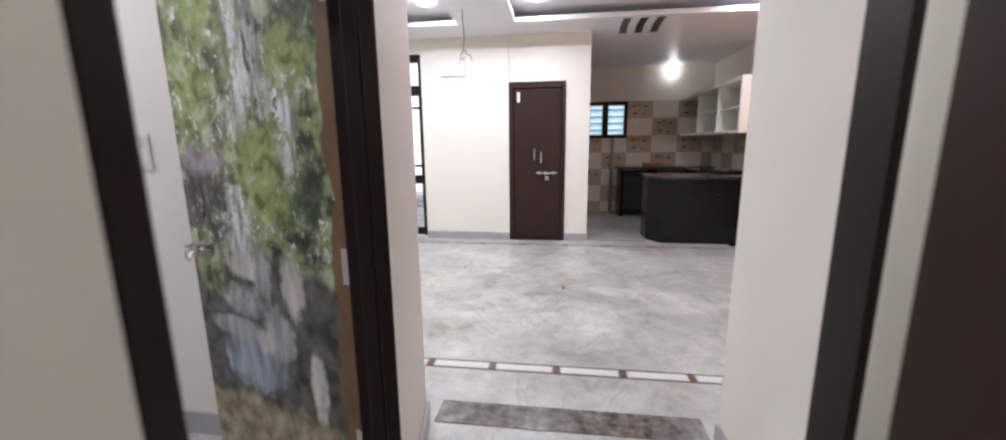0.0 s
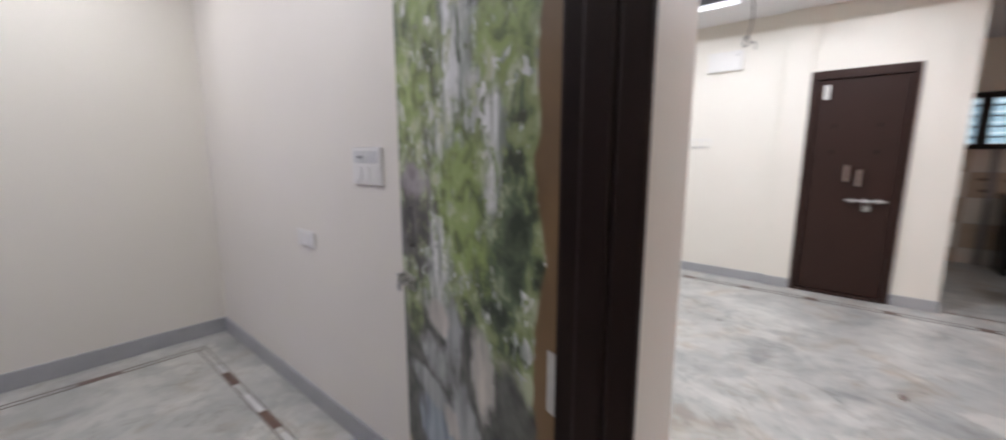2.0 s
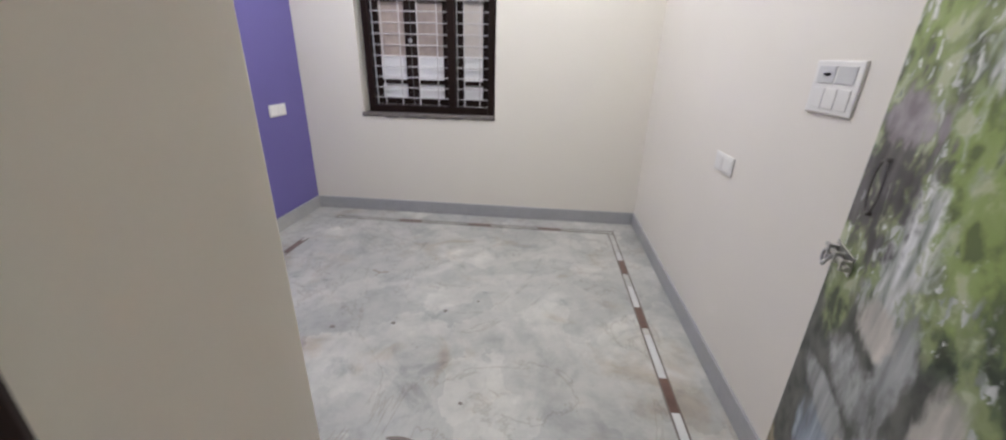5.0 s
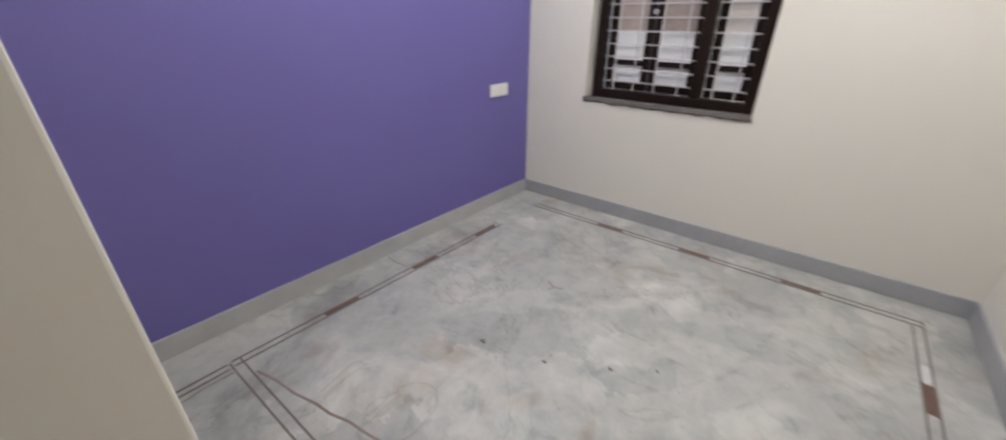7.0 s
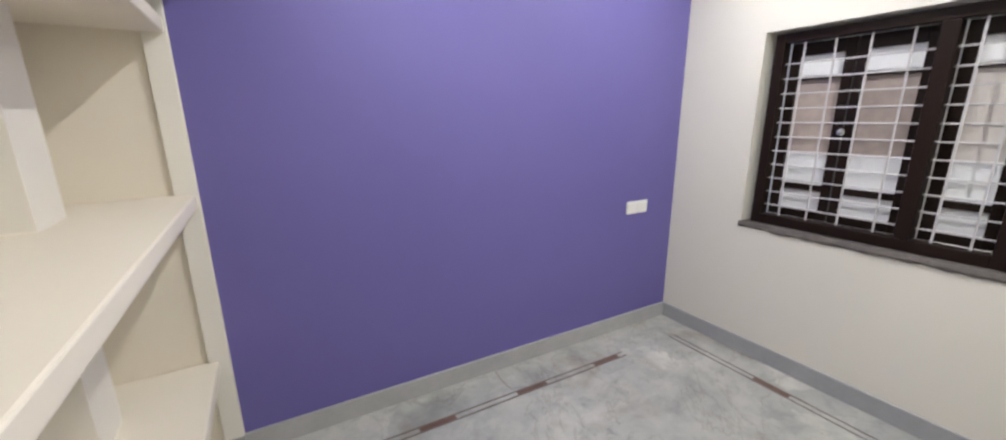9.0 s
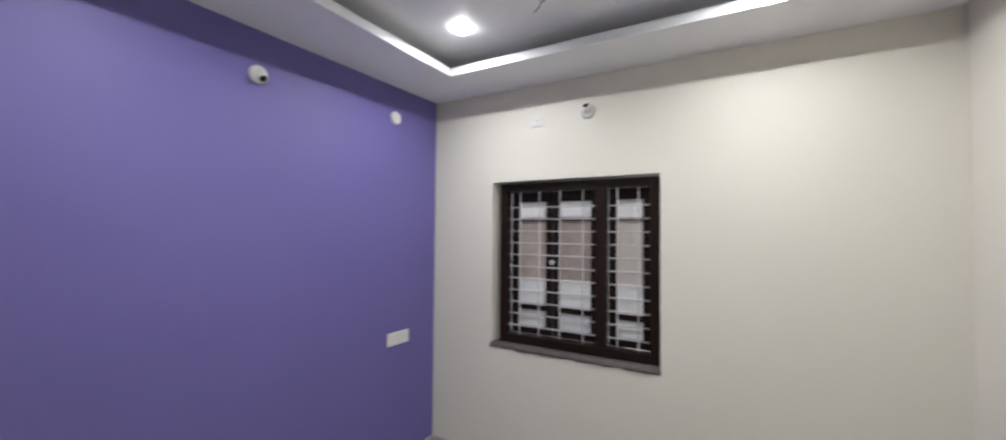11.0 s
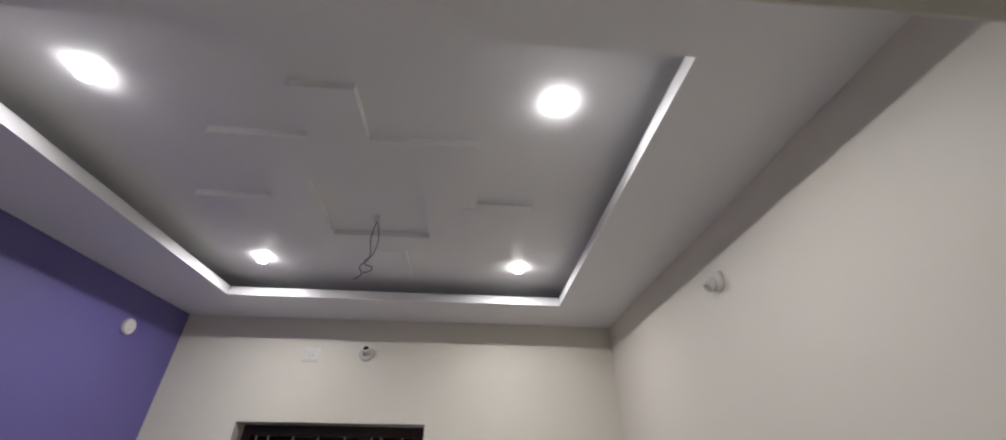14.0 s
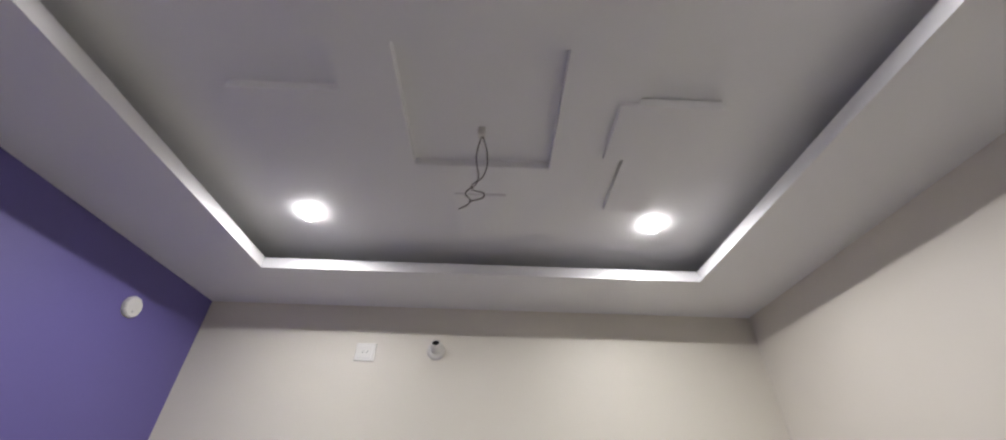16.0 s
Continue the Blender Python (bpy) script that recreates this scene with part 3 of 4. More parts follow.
LA = math.degrees(math.atan2(0.293, -0.875))
LW = 0.895                                       # width of the leaf
leaf = thing("bedroom_door", "open wooden door covered with a printed green forest and waterfall picture", "door", pose(3.256, -0.318, 0.012, 0, 0, LA))
boxes("door_leaf", [(0.012, LW, -0.018, 0.018, 0, 2.025)], M_PRINT, leaf, bevel=0.002)
for z in (0.28, 0.93, 1.78):
    hg = boxes("hinge", [(-0.03, 0.035, 0.017, 0.021, z - 0.06, z + 0.06)], M_STEEL, leaf, "steel butt hinge", bevel=0.001)
    bm = bmesh.new()
    rod(bm, (-0.006, 0.024, z - 0.062), (-0.006, 0.024, z + 0.062), 0.006)
    part("hinge_pin", bm, M_STEEL, hg)
bm = bmesh.new()
for a in range(18):
    t0, t1 = math.pi * 2 * a / 18, math.pi * 2 * (a + 1) / 18
    rod(bm, (0.775 + 0.03 * math.cos(t0), 0.028, 1.108 + 0.062 * math.sin(t0)), (0.775 + 0.03 * math.cos(t1), 0.028, 1.108 + 0.062 * math.sin(t1)), 0.0028, 6)
for z in (1.046, 1.170):
    rod(bm, (0.775, 0.017, z), (0.775, 0.03, z), 0.005)
part("pull_handle", bm, M_DULL, leaf, "dull grey oval ring handle")
bolt = boxes("bolt_plate", [(0.76, 0.89, 0.018, 0.022, 0.885, 0.935)], M_STEEL, leaf, "steel tower bolt plate", bevel=0.001)
bm = bmesh.new()
rod(bm, (0.745, 0.032, 0.91), (0.915, 0.032, 0.91), 0.007)
rod(bm, (0.845, 0.032, 0.91), (0.845, 0.055, 0.875), 0.005)
part("bolt", bm, M_STEEL, bolt, "sliding steel bolt")
for x in (0.77, 0.82, 0.875):
    boxes("bolt_loop", [(x - 0.006, x + 0.006, 0.02, 0.042, 0.896, 0.924)], M_STEEL, bolt, bevel=0.002)
bm = bmesh.new()
for a in range(10):
    t0, t1 = math.pi * 2 * a / 10, math.pi * 2 * (a + 1) / 10
    rod(bm, (0.915 + 0.018 * math.cos(t0), 0.03, 0.87 + 0.022 * math.sin(t0)), (0.915 + 0.018 * math.cos(t1), 0.03, 0.87 + 0.022 * math.sin(t1)), 0.004, 6)
part("hasp_ring", bm, M_STEEL, leaf, "steel hasp ring")

# ---- side room doorway on the passage ----
frame_2 = thing("door_2", "dark brown enamelled wooden door frame in the passage", "door frame", kind="structure")
jamb("jamb", [(PE - 0.025, PE - 0.001, -0.54, -0.393, 0, 2.13)], frame_2)
jamb("jamb", [(PE - 0.025, PE - 0.001, -1.60, -1.50, 0, 2.13)], frame_2)
jamb("head", [(PE - 0.025, PE - 0.001, -1.50, -0.54, 2.045, 2.17)], frame_2)
side_leaf = thing("side_room_door", "dark brown wooden door standing ajar in the passage", "door", pose(PE - 0.045, -1.495, 0.012, 0, 0, 95.5))
boxes("door_leaf", [(0, 0.72, -0.018, 0.018, 0, 2.03)], M_DOOR, side_leaf, bevel=0.002)
boxes("hinge", [(-0.02, 0.03, -0.022, -0.018, 0.95, 1.05)], M_STEEL, side_leaf, "steel butt hinge")

# ---- bedroom window ----
win = thing("window_1", "dark brown wooden window with white steel grille and frosted shutters", "window", pose(0, 0, 0), kind="structure")
fx0, fx1 = -0.12, -0.045
fy0, fy1, fz0, fz1 = wy0 + 0.035, wy1 - 0.012, wz0 + 0.03, wz1 - 0.012
MUL = -1.625
fr = boxes("window_frame", [(fx0, fx1, fy0, fy0 + 0.055, fz0, fz1), (fx0, fx1, fy1 - 0.055, fy1, fz0, fz1), (fx0, fx1, fy0 + 0.055, fy1 - 0.055, fz1 - 0.055, fz1),
    (fx0, fx1, fy0 + 0.055, fy1 - 0.055, fz0, fz0 + 0.06)], M_FRAME, win, bevel=0.005)
boxes("mullion", [(fx0, fx1 + 0.004, MUL - 0.032, MUL + 0.032, fz0 + 0.06, fz1 - 0.055)], M_FRAME, win, bevel=0.005)
bm = bmesh.new()
rnd = random.Random(4)
n = 26
ys = [wy0 - 0.012 + (wy1 - wy0 + 0.016) * i / n for i in range(n + 1)]
front = [0.006 + 0.012 * rnd.random() for _ in ys]
drop = [0.0 + 0.012 * rnd.random() for _ in ys]
rows = []
for i, y in enumerate(ys):
    rows.append([bm.verts.new(v) for v in ((-0.2, y, wz0 + 0.03), (front[i] - 0.008, y, wz0 + 0.026 + 0.006 * rnd.random()), (front[i], y, wz0 + 0.008), (front[i] - 0.004, y, wz0 - drop[i]), (-0.01, y, wz0 - drop[i] - 0.004), (-0.2, y, wz0 - 0.01))])
for a, b in zip(rows, rows[1:]):
    for i in range(6):
        bm.faces.new((a[i], a[(i + 1) % 6], b[(i + 1) % 6], b[i]))
bm.faces.new(rows[0])
bm.faces.new(rows[-1][::-1])
part("window_sill", bm, mat("dark_cement_sill", (0.17, 0.15, 0.14), (0.07, 0.06, 0.055), 0.8, 12, 60, 0.4), win, "rough unfinished cement sill")
# shutters, seen behind the grille
bays = ((fy0 + 0.055, (fy0 + 0.055 + MUL - 0.032) / 2), ((fy0 + 0.055 + MUL - 0.032) / 2, MUL - 0.032), (MUL + 0.032, fy1 - 0.055))
sz0, sz1 = fz0 + 0.06, fz1 - 0.055
for i, (a, b) in enumerate(bays):
    st = 0.052
    zs = [sz0 + v for v in (0.054, 0.168, 0.205, 0.395, 0.80, 0.82, 0.935)]
    body = boxes("shutter", [(-0.16, -0.125, a + 0.004, a + st, sz0, sz1), (-0.16, -0.125, b - st, b - 0.004, sz0, sz1), (-0.16, -0.125, a + st, b - st, sz0, zs[0]),
        (-0.16, -0.125, a + st, b - st, zs[6], sz1), (-0.16, -0.125, a + st, b - st, zs[1], zs[2]), (-0.16, -0.125, a + st, b - st, zs[4], zs[5])], M_FRAME, win, bevel=0.003)
    pa, pb = a + st - 0.004, b - st + 0.004
    boxes("pane", [(-0.150, -0.144, pa, pb, zs[0], zs[1])], M_FILM, body, "frosted lower pane")
    boxes("pane", [(-0.150, -0.144, pa, pb, zs[5], zs[6])], M_FILM, body, "frosted upper pane")
    boxes("pane", [(-0.150, -0.144, pa, pb, zs[2], zs[3])], M_FILM, body, "frosted pane")
    boxes("pane", [(-0.150, -0.144, pa, pb, zs[3], zs[4])], M_PANETAN if i < 2 else M_FILMGREY, body, "brownish pane, reflection put into its colour" if i < 2 else "dull frosted pane")
bm = bmesh.new()
lathe(bm, [(0.012, 0), (0.012, 0.01), (0.018, 0.016), (0.016, 0.026), (0.004, 0.03)], Matrix.Translation((-0.125, bays[0][1], 1.47)) @ pose(0, 0, 0, 0, 90, 0), 12)
part("shutter_knob", bm, M_STEEL, win, "small steel knob")
# grille: flat upright pairs and thin level bars
for a, b in ((fy0 + 0.055, MUL - 0.032), (MUL + 0.032, fy1 - 0.055)):
    for k in range(12):
        z = wz0 + 0.066 + 0.0835 * k
        bm = bmesh.new()
        rod(bm, (-0.085, a - 0.002, z), (-0.085, b + 0.002, z), 0.0048, 6)
        part("grille_bar", bm, M_GRILLE, win)
    k = 4 if b - a > 0.5 else 2
    for i in range(k):
        y = a + (b - a) * ((0.145, 0.375, 0.61, 0.86)[i] if k == 4 else (0.26, 0.74)[i])
        boxes("grille_upright", [(-0.079, -0.073, y - 0.0042, y + 0.0042, sz0, sz1)], M_GRILLE, win)
# unseen closed box added outside this window to keep daylight off the panes
setting(boxes("blackout_box", [(-1.6, -1.5, -4.0, 1.0, -0.12, 3.4), (-1.5, -0.23, -4.1, -4.0, -0.12, 3.4), (-1.5, -0.23, 1.0, 1.1, -0.12, 3.4), (-1.6, -0.23, -4.1, 1.1, 3.4, 3.5)], M_OUT), "unseen plastered box added outside the window to keep daylight off it", "wall")


# ---- shelf niche in the bedroom ----
shelf = thing("built_in_shelf", "cream plastered built-in shelf unit beside the entrance", "shelf")
bm = bmesh.new()
prism(bm, [(2.872, -1.395), (2.872, -1.287), (3.328, -1.40), (3.328, -1.51)], 0, 2.18)
part("side_partition", bm, M_OFF, shelf, "cream plastered upright end wall", bevel=0.004)
for z in (0.055, 0.52, 1.27, 1.93):
    boxes("shelf_board", [(2.90 if z > 0.6 else 2.935, 3.328, PN + 0.003, -1.42, z - 0.055, z)], M_NICHE, shelf, bevel=0.006)
boxes("end_pilaster", [(2.892, 2.97, PN + 0.0015, PN + 0.022, 0.11, 2.18)], M_CREAM, shelf, bevel=0.003)
boxes("end_skirting", [(2.891, 2.97, PN + 0.002, PN + 0.026, 0, 0.109)], M_SKIRT, shelf)


# ---- switches, sockets, cameras, spare fittings ----
def plate(name, label, at, w, hgt, rockers, depth=0.008, group=""):
    """A wall plate in its own plane: x across, z up, y out of the wall."""
    ob = thing(name, label, name.replace("_", " "), at, group)
    boxes("plate", [(-w / 2, w / 2, -depth, 0, -hgt / 2, hgt / 2)], M_PLASTIC, ob, bevel=0.003)
    for a, b, c, d, m in rockers:
        boxes("rocker" if m is not M_BLACK else "socket_hole", [(a, b, -depth - 0.0025, -depth + 0.001, c, d)], m, ob, bevel=0.0012)
    return ob


plate("switch_board", "white plastic switchboard with rockers and a regulator on the white wall", pose(2.122, 0, 1.31), 0.21, 0.15,
      [(-0.085 + 0.058 * k, -0.033 + 0.058 * k, -0.06, -0.002, M_PLASTIC) for k in range(3)] + [(-0.085, -0.006, 0.012, 0.06, M_GREYP), (0.004, 0.083, 0.012, 0.06, M_GREYP), (-0.058, -0.022, 0.03, 0.042, M_BLACK)], 0.009)
plate("socket", "small white plastic socket plate low on the white wall", pose(1.525, 0, 0.935), 0.19, 0.085, [(-0.08, -0.01, -0.03, 0.03, M_PLASTIC), (0.0, 0.08, -0.03, 0.03, M_PLASTIC)])
plate("socket", "white plastic socket plate on the purple wall", pose(0.38, PY - 0.008, 0.935, 0, 0, 178.7), 0.20, 0.09, [(-0.085, -0.01, -0.035, 0.035, M_PLASTIC), (0.0, 0.085, -0.035, 0.035, M_PLASTIC)])
plate("socket", "white plastic plug socket high on the wall over the window", pose(0, -2.045, 2.435, 0, 0, 90), 0.10, 0.09, [(-0.035, 0.035, -0.032, 0.032, M_PLASTIC), (-0.012, -0.006, -0.008, 0.004, M_BLACK), (0.008, 0.014, -0.008, 0.004, M_BLACK)])


def holder(name, label, at, tilt, inner):
    """A round base with an angled socket, as for a wall bulb; +z of at points out of the wall."""
    ob = thing(name, label, "lamp holder", at)
    bm = bmesh.new()
    lathe(bm, [(0.046, 0), (0.046, 0.008), (0.04, 0.016), (0.03, 0.02)])
    part("base", bm, M_PLASTIC, ob, smooth=True)
    m = Matrix.Translation((0, 0, 0.012)) @ pose(0, 0, 0, tilt, 0, 0)
    bm = bmesh.new()
    lathe(bm, [(0.026, 0), (0.026, 0.035), (0.024, 0.045), (0.018, 0.046), (0.018, 0.03)], m, 20)
    part("socket_cup", bm, M_PLASTIC, ob, smooth=True)
    bm = bmesh.new()
    lathe(bm, [(0.0175, 0.028), (0.0175, 0.047)], m, 16)
    part("socket_mouth", bm, inner, ob, "dark open mouth")
    return ob


holder("lamp_holder", "white plastic angled lamp holder, empty, over the window", pose(0, -1.689, 2.451, 0, 90, 0) @ pose(0, 0, 0, 0, 0, 90), -35, M_BLACK)
holder("lamp_holder", "white plastic angled lamp holder, empty, on the purple wall", pose(1.363, PY - 0.030, 2.457, -90, 0, 0), -40, M_BLACK)
holder("lamp_holder", "white plastic lamp holder with a steel mouth on the white wall", pose(1.385, 0, 2.445, 90, 0, 0), 40, M_STEEL)
blank = thing("cover_plate", "round white cable cover plate on the purple wall", "cover plate", pose(0.437, PY - 0.0095, 2.462, -90, 0, 0))
bm = bmesh.new()
lathe(bm, [(0.045, 0), (0.045, 0.012), (0.04, 0.018), (0.005, 0.019)], Matrix(), 10)
part("cover", bm, M_PLASTIC, blank)
bm = bmesh.new()
lathe(bm, [(0.004, 0.018), (0.004, 0.021)], Matrix.Translation((0, 0.02, 0)), 8)
part("screw", bm, M_STEEL, blank)


def curve_wire(name, pts, parent, r=0.0018, material=M_WIRE):
    c = bpy.data.curves.new(name, 'CURVE')
    c.dimensions, c.bevel_depth, c.bevel_resolution = '3D', r, 2
    sp = c.splines.new('BEZIER')
    sp.bezier_points.add(len(pts) - 1)
    for b, p in zip(sp.bezier_points, pts):
        b.co, b.handle_left_type, b.handle_right_type = p, 'AUTO', 'AUTO'
    c.materials.append(material)
    ob = new(name, c)
    ob.parent = parent
    return ob


fan = thing("fan_wire", "dark twisted fan wires hanging from a white ceiling clip", "wire", pose(1.175, -1.462, TZ))
boxes("clip", [(-0.014, 0.014, -0.012, 0.012, -0.035, 0)], M_PLASTIC, fan, bevel=0.004)
curve_wire("wire", [(0, 0, -0.03), (0.0, -0.012, -0.12), (-0.01, -0.005, -0.22), (0, -0.035, -0.27), (0.01, -0.02, -0.31), (0, -0.05, -0.33)], fan)
curve_wire("wire", [(0, 0.004, -0.03), (0.0, 0.022, -0.12), (0.005, 0.012, -0.21), (0, -0.02, -0.25), (0, 0.02, -0.275), (0, -0.02, -0.30)], fan)

# specks of dirt, dry flakes and brown streaks on the bedroom floor
for i, (x, y, r) in enumerate(((1.749, -1.913, 0.016), (1.676, -1.603, 0.015), (1.527, -1.346, 0.013), (1.405, -1.175, 0.010), (2.18, -1.13, 0.012), (3.964, 2.155, 0.035), (2.9, 2.7, 0.018))):
    bm = bmesh.new()
    rn = random.Random(i)
    pts = [(x + r * (0.6 + 0.6 * rn.random()) * math.cos(a * 1.047) * 0.6, y + r * (0.6 + 0.6 * rn.random()) * math.sin(a * 1.047)) for a in range(6)]
    prism(bm, pts, 0, 0.004)
    tagged(part("dirt_speck", bm, M_LINE), "small dark dirt speck on the marble floor", "dirt", "floor specks")
for x, y, w in ((2.371, -1.71, 0.062), (2.375, -1.325, 0.056)):
    bm = bmesh.new()
    up, lo = [], []
    for k in range(7):
        f = k / 6 - 0.5
        up.append((x + 0.012 * math.cos(f * math.pi) + 0.02 * f * f, y + 2 * w * f))
        lo.append((x - 0.006 * math.cos(f * math.pi) + 0.02 * f * f - 0.001, y + 2 * w * f))
    prism(bm, up + lo[::-1], 0, 0.005)
    tagged(part("dry_flake", bm, M_LINE), "curled dry brown flake lying on the marble floor", "dirt", "floor specks")


def streak(pts, w):
    bm = bmesh.new()
    for (xa, ya), (xb, yb) in zip(pts, pts[1:]):
        d = Vector((yb - ya, xa - xb)).normalized() * w / 2
        prism(bm, [(xa - d.x, ya - d.y), (xb - d.x, yb - d.y), (xb + d.x, yb + d.y), (xa + d.x, ya + d.y)], 0, 0.002)
    part("marble_vein", bm, M_VEIN, floor, "brown vein in the marble")


streak([(2.53, -2.58), (2.50, -2.46), (2.485, -2.33), (2.455, -2.21), (2.445, -2.12), (2.417, -2.03), (2.405, -1.93), (2.39, -1.85), (2.375, -1.76)], 0.010)
streak([(1.55, -2.93), (1.56, -2.84), (1.552, -2.73)], 0.006)
streak([(1.12, -1.94), (1.15, -1.88), (1.13, -1.83)], 0.008)
streak([(1.15, -1.88), (1.19, -1.9)], 0.006)
streak([(2.86, -2.6), (2.8, -2.64), (2.7, -2.655), (2.6, -2.65)], 0.006)


# ---- hall: brown door ----
hd = thing("hall_door", "closed brown laminate door with steel bolt and padlock", "door", pose(-0.02, 0, 0))
f3 = thing("door_3", "dark brown door frame in the hall's back wall", "door frame", kind="structure")
X0, X1 = 3.235, 3.99
boxes("jamb", [(X0, X0 + 0.06, HB - 0.03, HB + 0.1, 0.0, 2.13)], M_DOOR, f3, bevel=0.004)
boxes("jamb", [(X1 - 0.05, X1, HB - 0.03, HB + 0.1, 0.0, 2.13)], M_DOOR, f3, bevel=0.004)
boxes("head", [(X0 + 0.06, X1 - 0.05, HB - 0.03, HB + 0.1, 2.05, 2.13)], M_DOOR, f3, bevel=0.004)
boxes("threshold", [(X0 + 0.03, X1 - 0.03, HB - 0.04, HB + 0.1, 0.0, 0.028)], M_DOOR, f3, bevel=0.004)
dl = boxes("door_leaf", [(X0 + 0.085, X1 - 0.035, HB - 0.012, HB + 0.02, 0.035, 2.045)], M_DOOR, hd, bevel=0.003)
for x in (3.60, 3.69):
    bm = bmesh.new()
    z0 = 1.11 if x < 3.65 else 1.07
    rod(bm, (x, HB - 0.05, z0), (x, HB - 0.05, z0 + 0.15), 0.012)
    for z in (z0 + 0.015, z0 + 0.135):
        rod(bm, (x, HB - 0.012, z), (x, HB - 0.05, z), 0.008)
    part("pull_handle", bm, M_STEEL, hd, "steel pull handle")
bm = bmesh.new()
rod(bm, (3.62, HB - 0.035, 0.935), (3.90, HB - 0.035, 0.935), 0.009)
part("bolt", bm, M_STEEL, hd, "long steel sliding bolt")
for x in (3.66, 3.75, 3.85):
    boxes("bolt_bracket", [(x - 0.014, x + 0.014, HB - 0.045, HB - 0.012, 0.915, 0.955)], M_STEEL, hd, bevel=0.003)
lock = boxes("padlock", [(3.745, 3.795, HB - 0.06, HB - 0.035, 0.84, 0.89)], M_STEEL, hd, "steel padlock", bevel=0.006)
bm = bmesh.new()
for a in range(8):
    t0, t1 = math.pi * a / 8, math.pi * (a + 1) / 8
    rod(bm, (3.77 + 0.018 * math.cos(t0), HB - 0.047, 0.89 + 0.035 * math.sin(t0)), (3.77 + 0.018 * math.cos(t1), HB - 0.047, 0.89 + 0.035 * math.sin(t1)), 0.004, 6)
part("shackle", bm, M_STEEL, lock)
boxes("sticker", [(3.365, 3.405, HB - 0.0145, HB - 0.012, 1.87, 2.0)], M_PLASTIC, hd, "torn white paper sticker")
for x, z in ((3.47, 1.62), (3.79, 1.62), (3.47, 1.38), (3.79, 1.38)):
    boxes("peg", [(x - 0.01, x + 0.01, HB - 0.022, HB - 0.012, z - 0.02, z + 0.02)], M_BLACK, hd, "small dark peg", bevel=0.002)

# hall boards
plate("distribution_board", "white metal distribution board on the cream hall wall", pose(2.475, HB, 2.33), 0.33, 0.20, [(-0.14, 0.14, -0.08, 0.08, M_PLASTIC), (0.10, 0.12, 0.05, 0.065, M_BLACK)], 0.03)
plate("switch_board", "flush white switch plate on the cream hall wall", pose(2.285, HB, 1.48), 0.21, 0.10, [(-0.09, -0.01, -0.035, 0.035, M_CREAM), (0.01, 0.09, -0.035, 0.035, M_CREAM)], 0.008)
hook = thing("hook_wire", "short bent wire ends sticking out over the board", "wire", pose(2.66, HB, 2.5))
curve_wire("wire", [(0, 0, 0.02), (0, -0.04, 0.03), (0.03, -0.06, -0.01), (0.07, -0.07, -0.02), (0.1, -0.06, -0.1)], hook, 0.004)
curve_wire("wire", [(0.02, 0, 0.03), (0.0, -0.05, 0.05), (-0.05, -0.05, 0.02)], hook, 0.004)
hfan = thing("fan_wire", "thin grey fan wire hanging from the hall ceiling", "wire", pose(2.88, 3.0, HZ))
curve_wire("wire", [(0, 0, 0.14), (0.0, 0, -0.1), (0.012, 0, -0.3), (-0.01, 0, -0.42), (-0.03, 0, -0.5), (0.02, 0, -0.47)], hfan, 0.004)

# ---- hall: tall grilled balcony door at the back ----
bw = thing("balcony_door", "tall dark brown balcony door with grilled glass and a clear transom", "door")
bx0, bx1 = 1.36, 2.03
for a, b in ((bx0, bx0 + 0.05), (bx1 - 0.05, bx1), (1.60, 1.655)):
    boxes("post", [(a, b, HB + 0.03, HB + 0.13, 0.02, 2.53)], M_FRAME, bw, bevel=0.004)
boxes("head", [(bx0 + 0.05, 1.60, HB + 0.03, HB + 0.13, 2.44, 2.53), (1.655, bx1 - 0.05, HB + 0.03, HB + 0.13, 2.44, 2.53)], M_FRAME, bw, bevel=0.004)
boxes("transom_rail", [(bx0 + 0.05, 1.60, HB + 0.03, HB + 0.13, 2.07, 2.13), (1.655, bx1 - 0.05, HB + 0.03, HB + 0.13, 2.07, 2.13)], M_FRAME, bw, bevel=0.004)
lf = boxes("door_leaf", [(1.657, 1.80, HB + 0.05, HB + 0.09, 0.03, 2.065), (1.965, 1.978, HB + 0.05, HB + 0.09, 0.03, 2.065), (1.80, 1.965, HB + 0.05, HB + 0.09, 0.03, 0.14),
    (1.80, 1.965, HB + 0.05, HB + 0.09, 0.78, 0.90), (1.80, 1.965, HB + 0.05, HB + 0.09, 2.0, 2.065), (1.80, 1.965, HB + 0.05, HB + 0.09, 1.02, 1.05), (1.80, 1.965, HB + 0.05, HB + 0.09, 1.82, 1.85)], M_FRAME, bw, bevel=0.003)
for k in range(8):
    z = 0.2 + 0.07 * k
    boxes("grille_bar", [(1.80, 1.965, HB + 0.065, HB + 0.073, z, z + 0.008)], M_GRILLE, bw)
for k in range(14):
    z = 0.15 + 0.14 * k
    boxes("grille_bar", [(1.41, 1.60, HB + 0.065, HB + 0.075, z, z + 0.010)], M_FRAME, bw)
p = boxes("pane", [(1.80, 1.965, HB + 0.078, HB + 0.083, 0.1, 2.03), (1.655, 1.98, HB + 0.078, HB + 0.083, 2.13, 2.44)], M_GLASS, bw)
p.visible_shadow = False

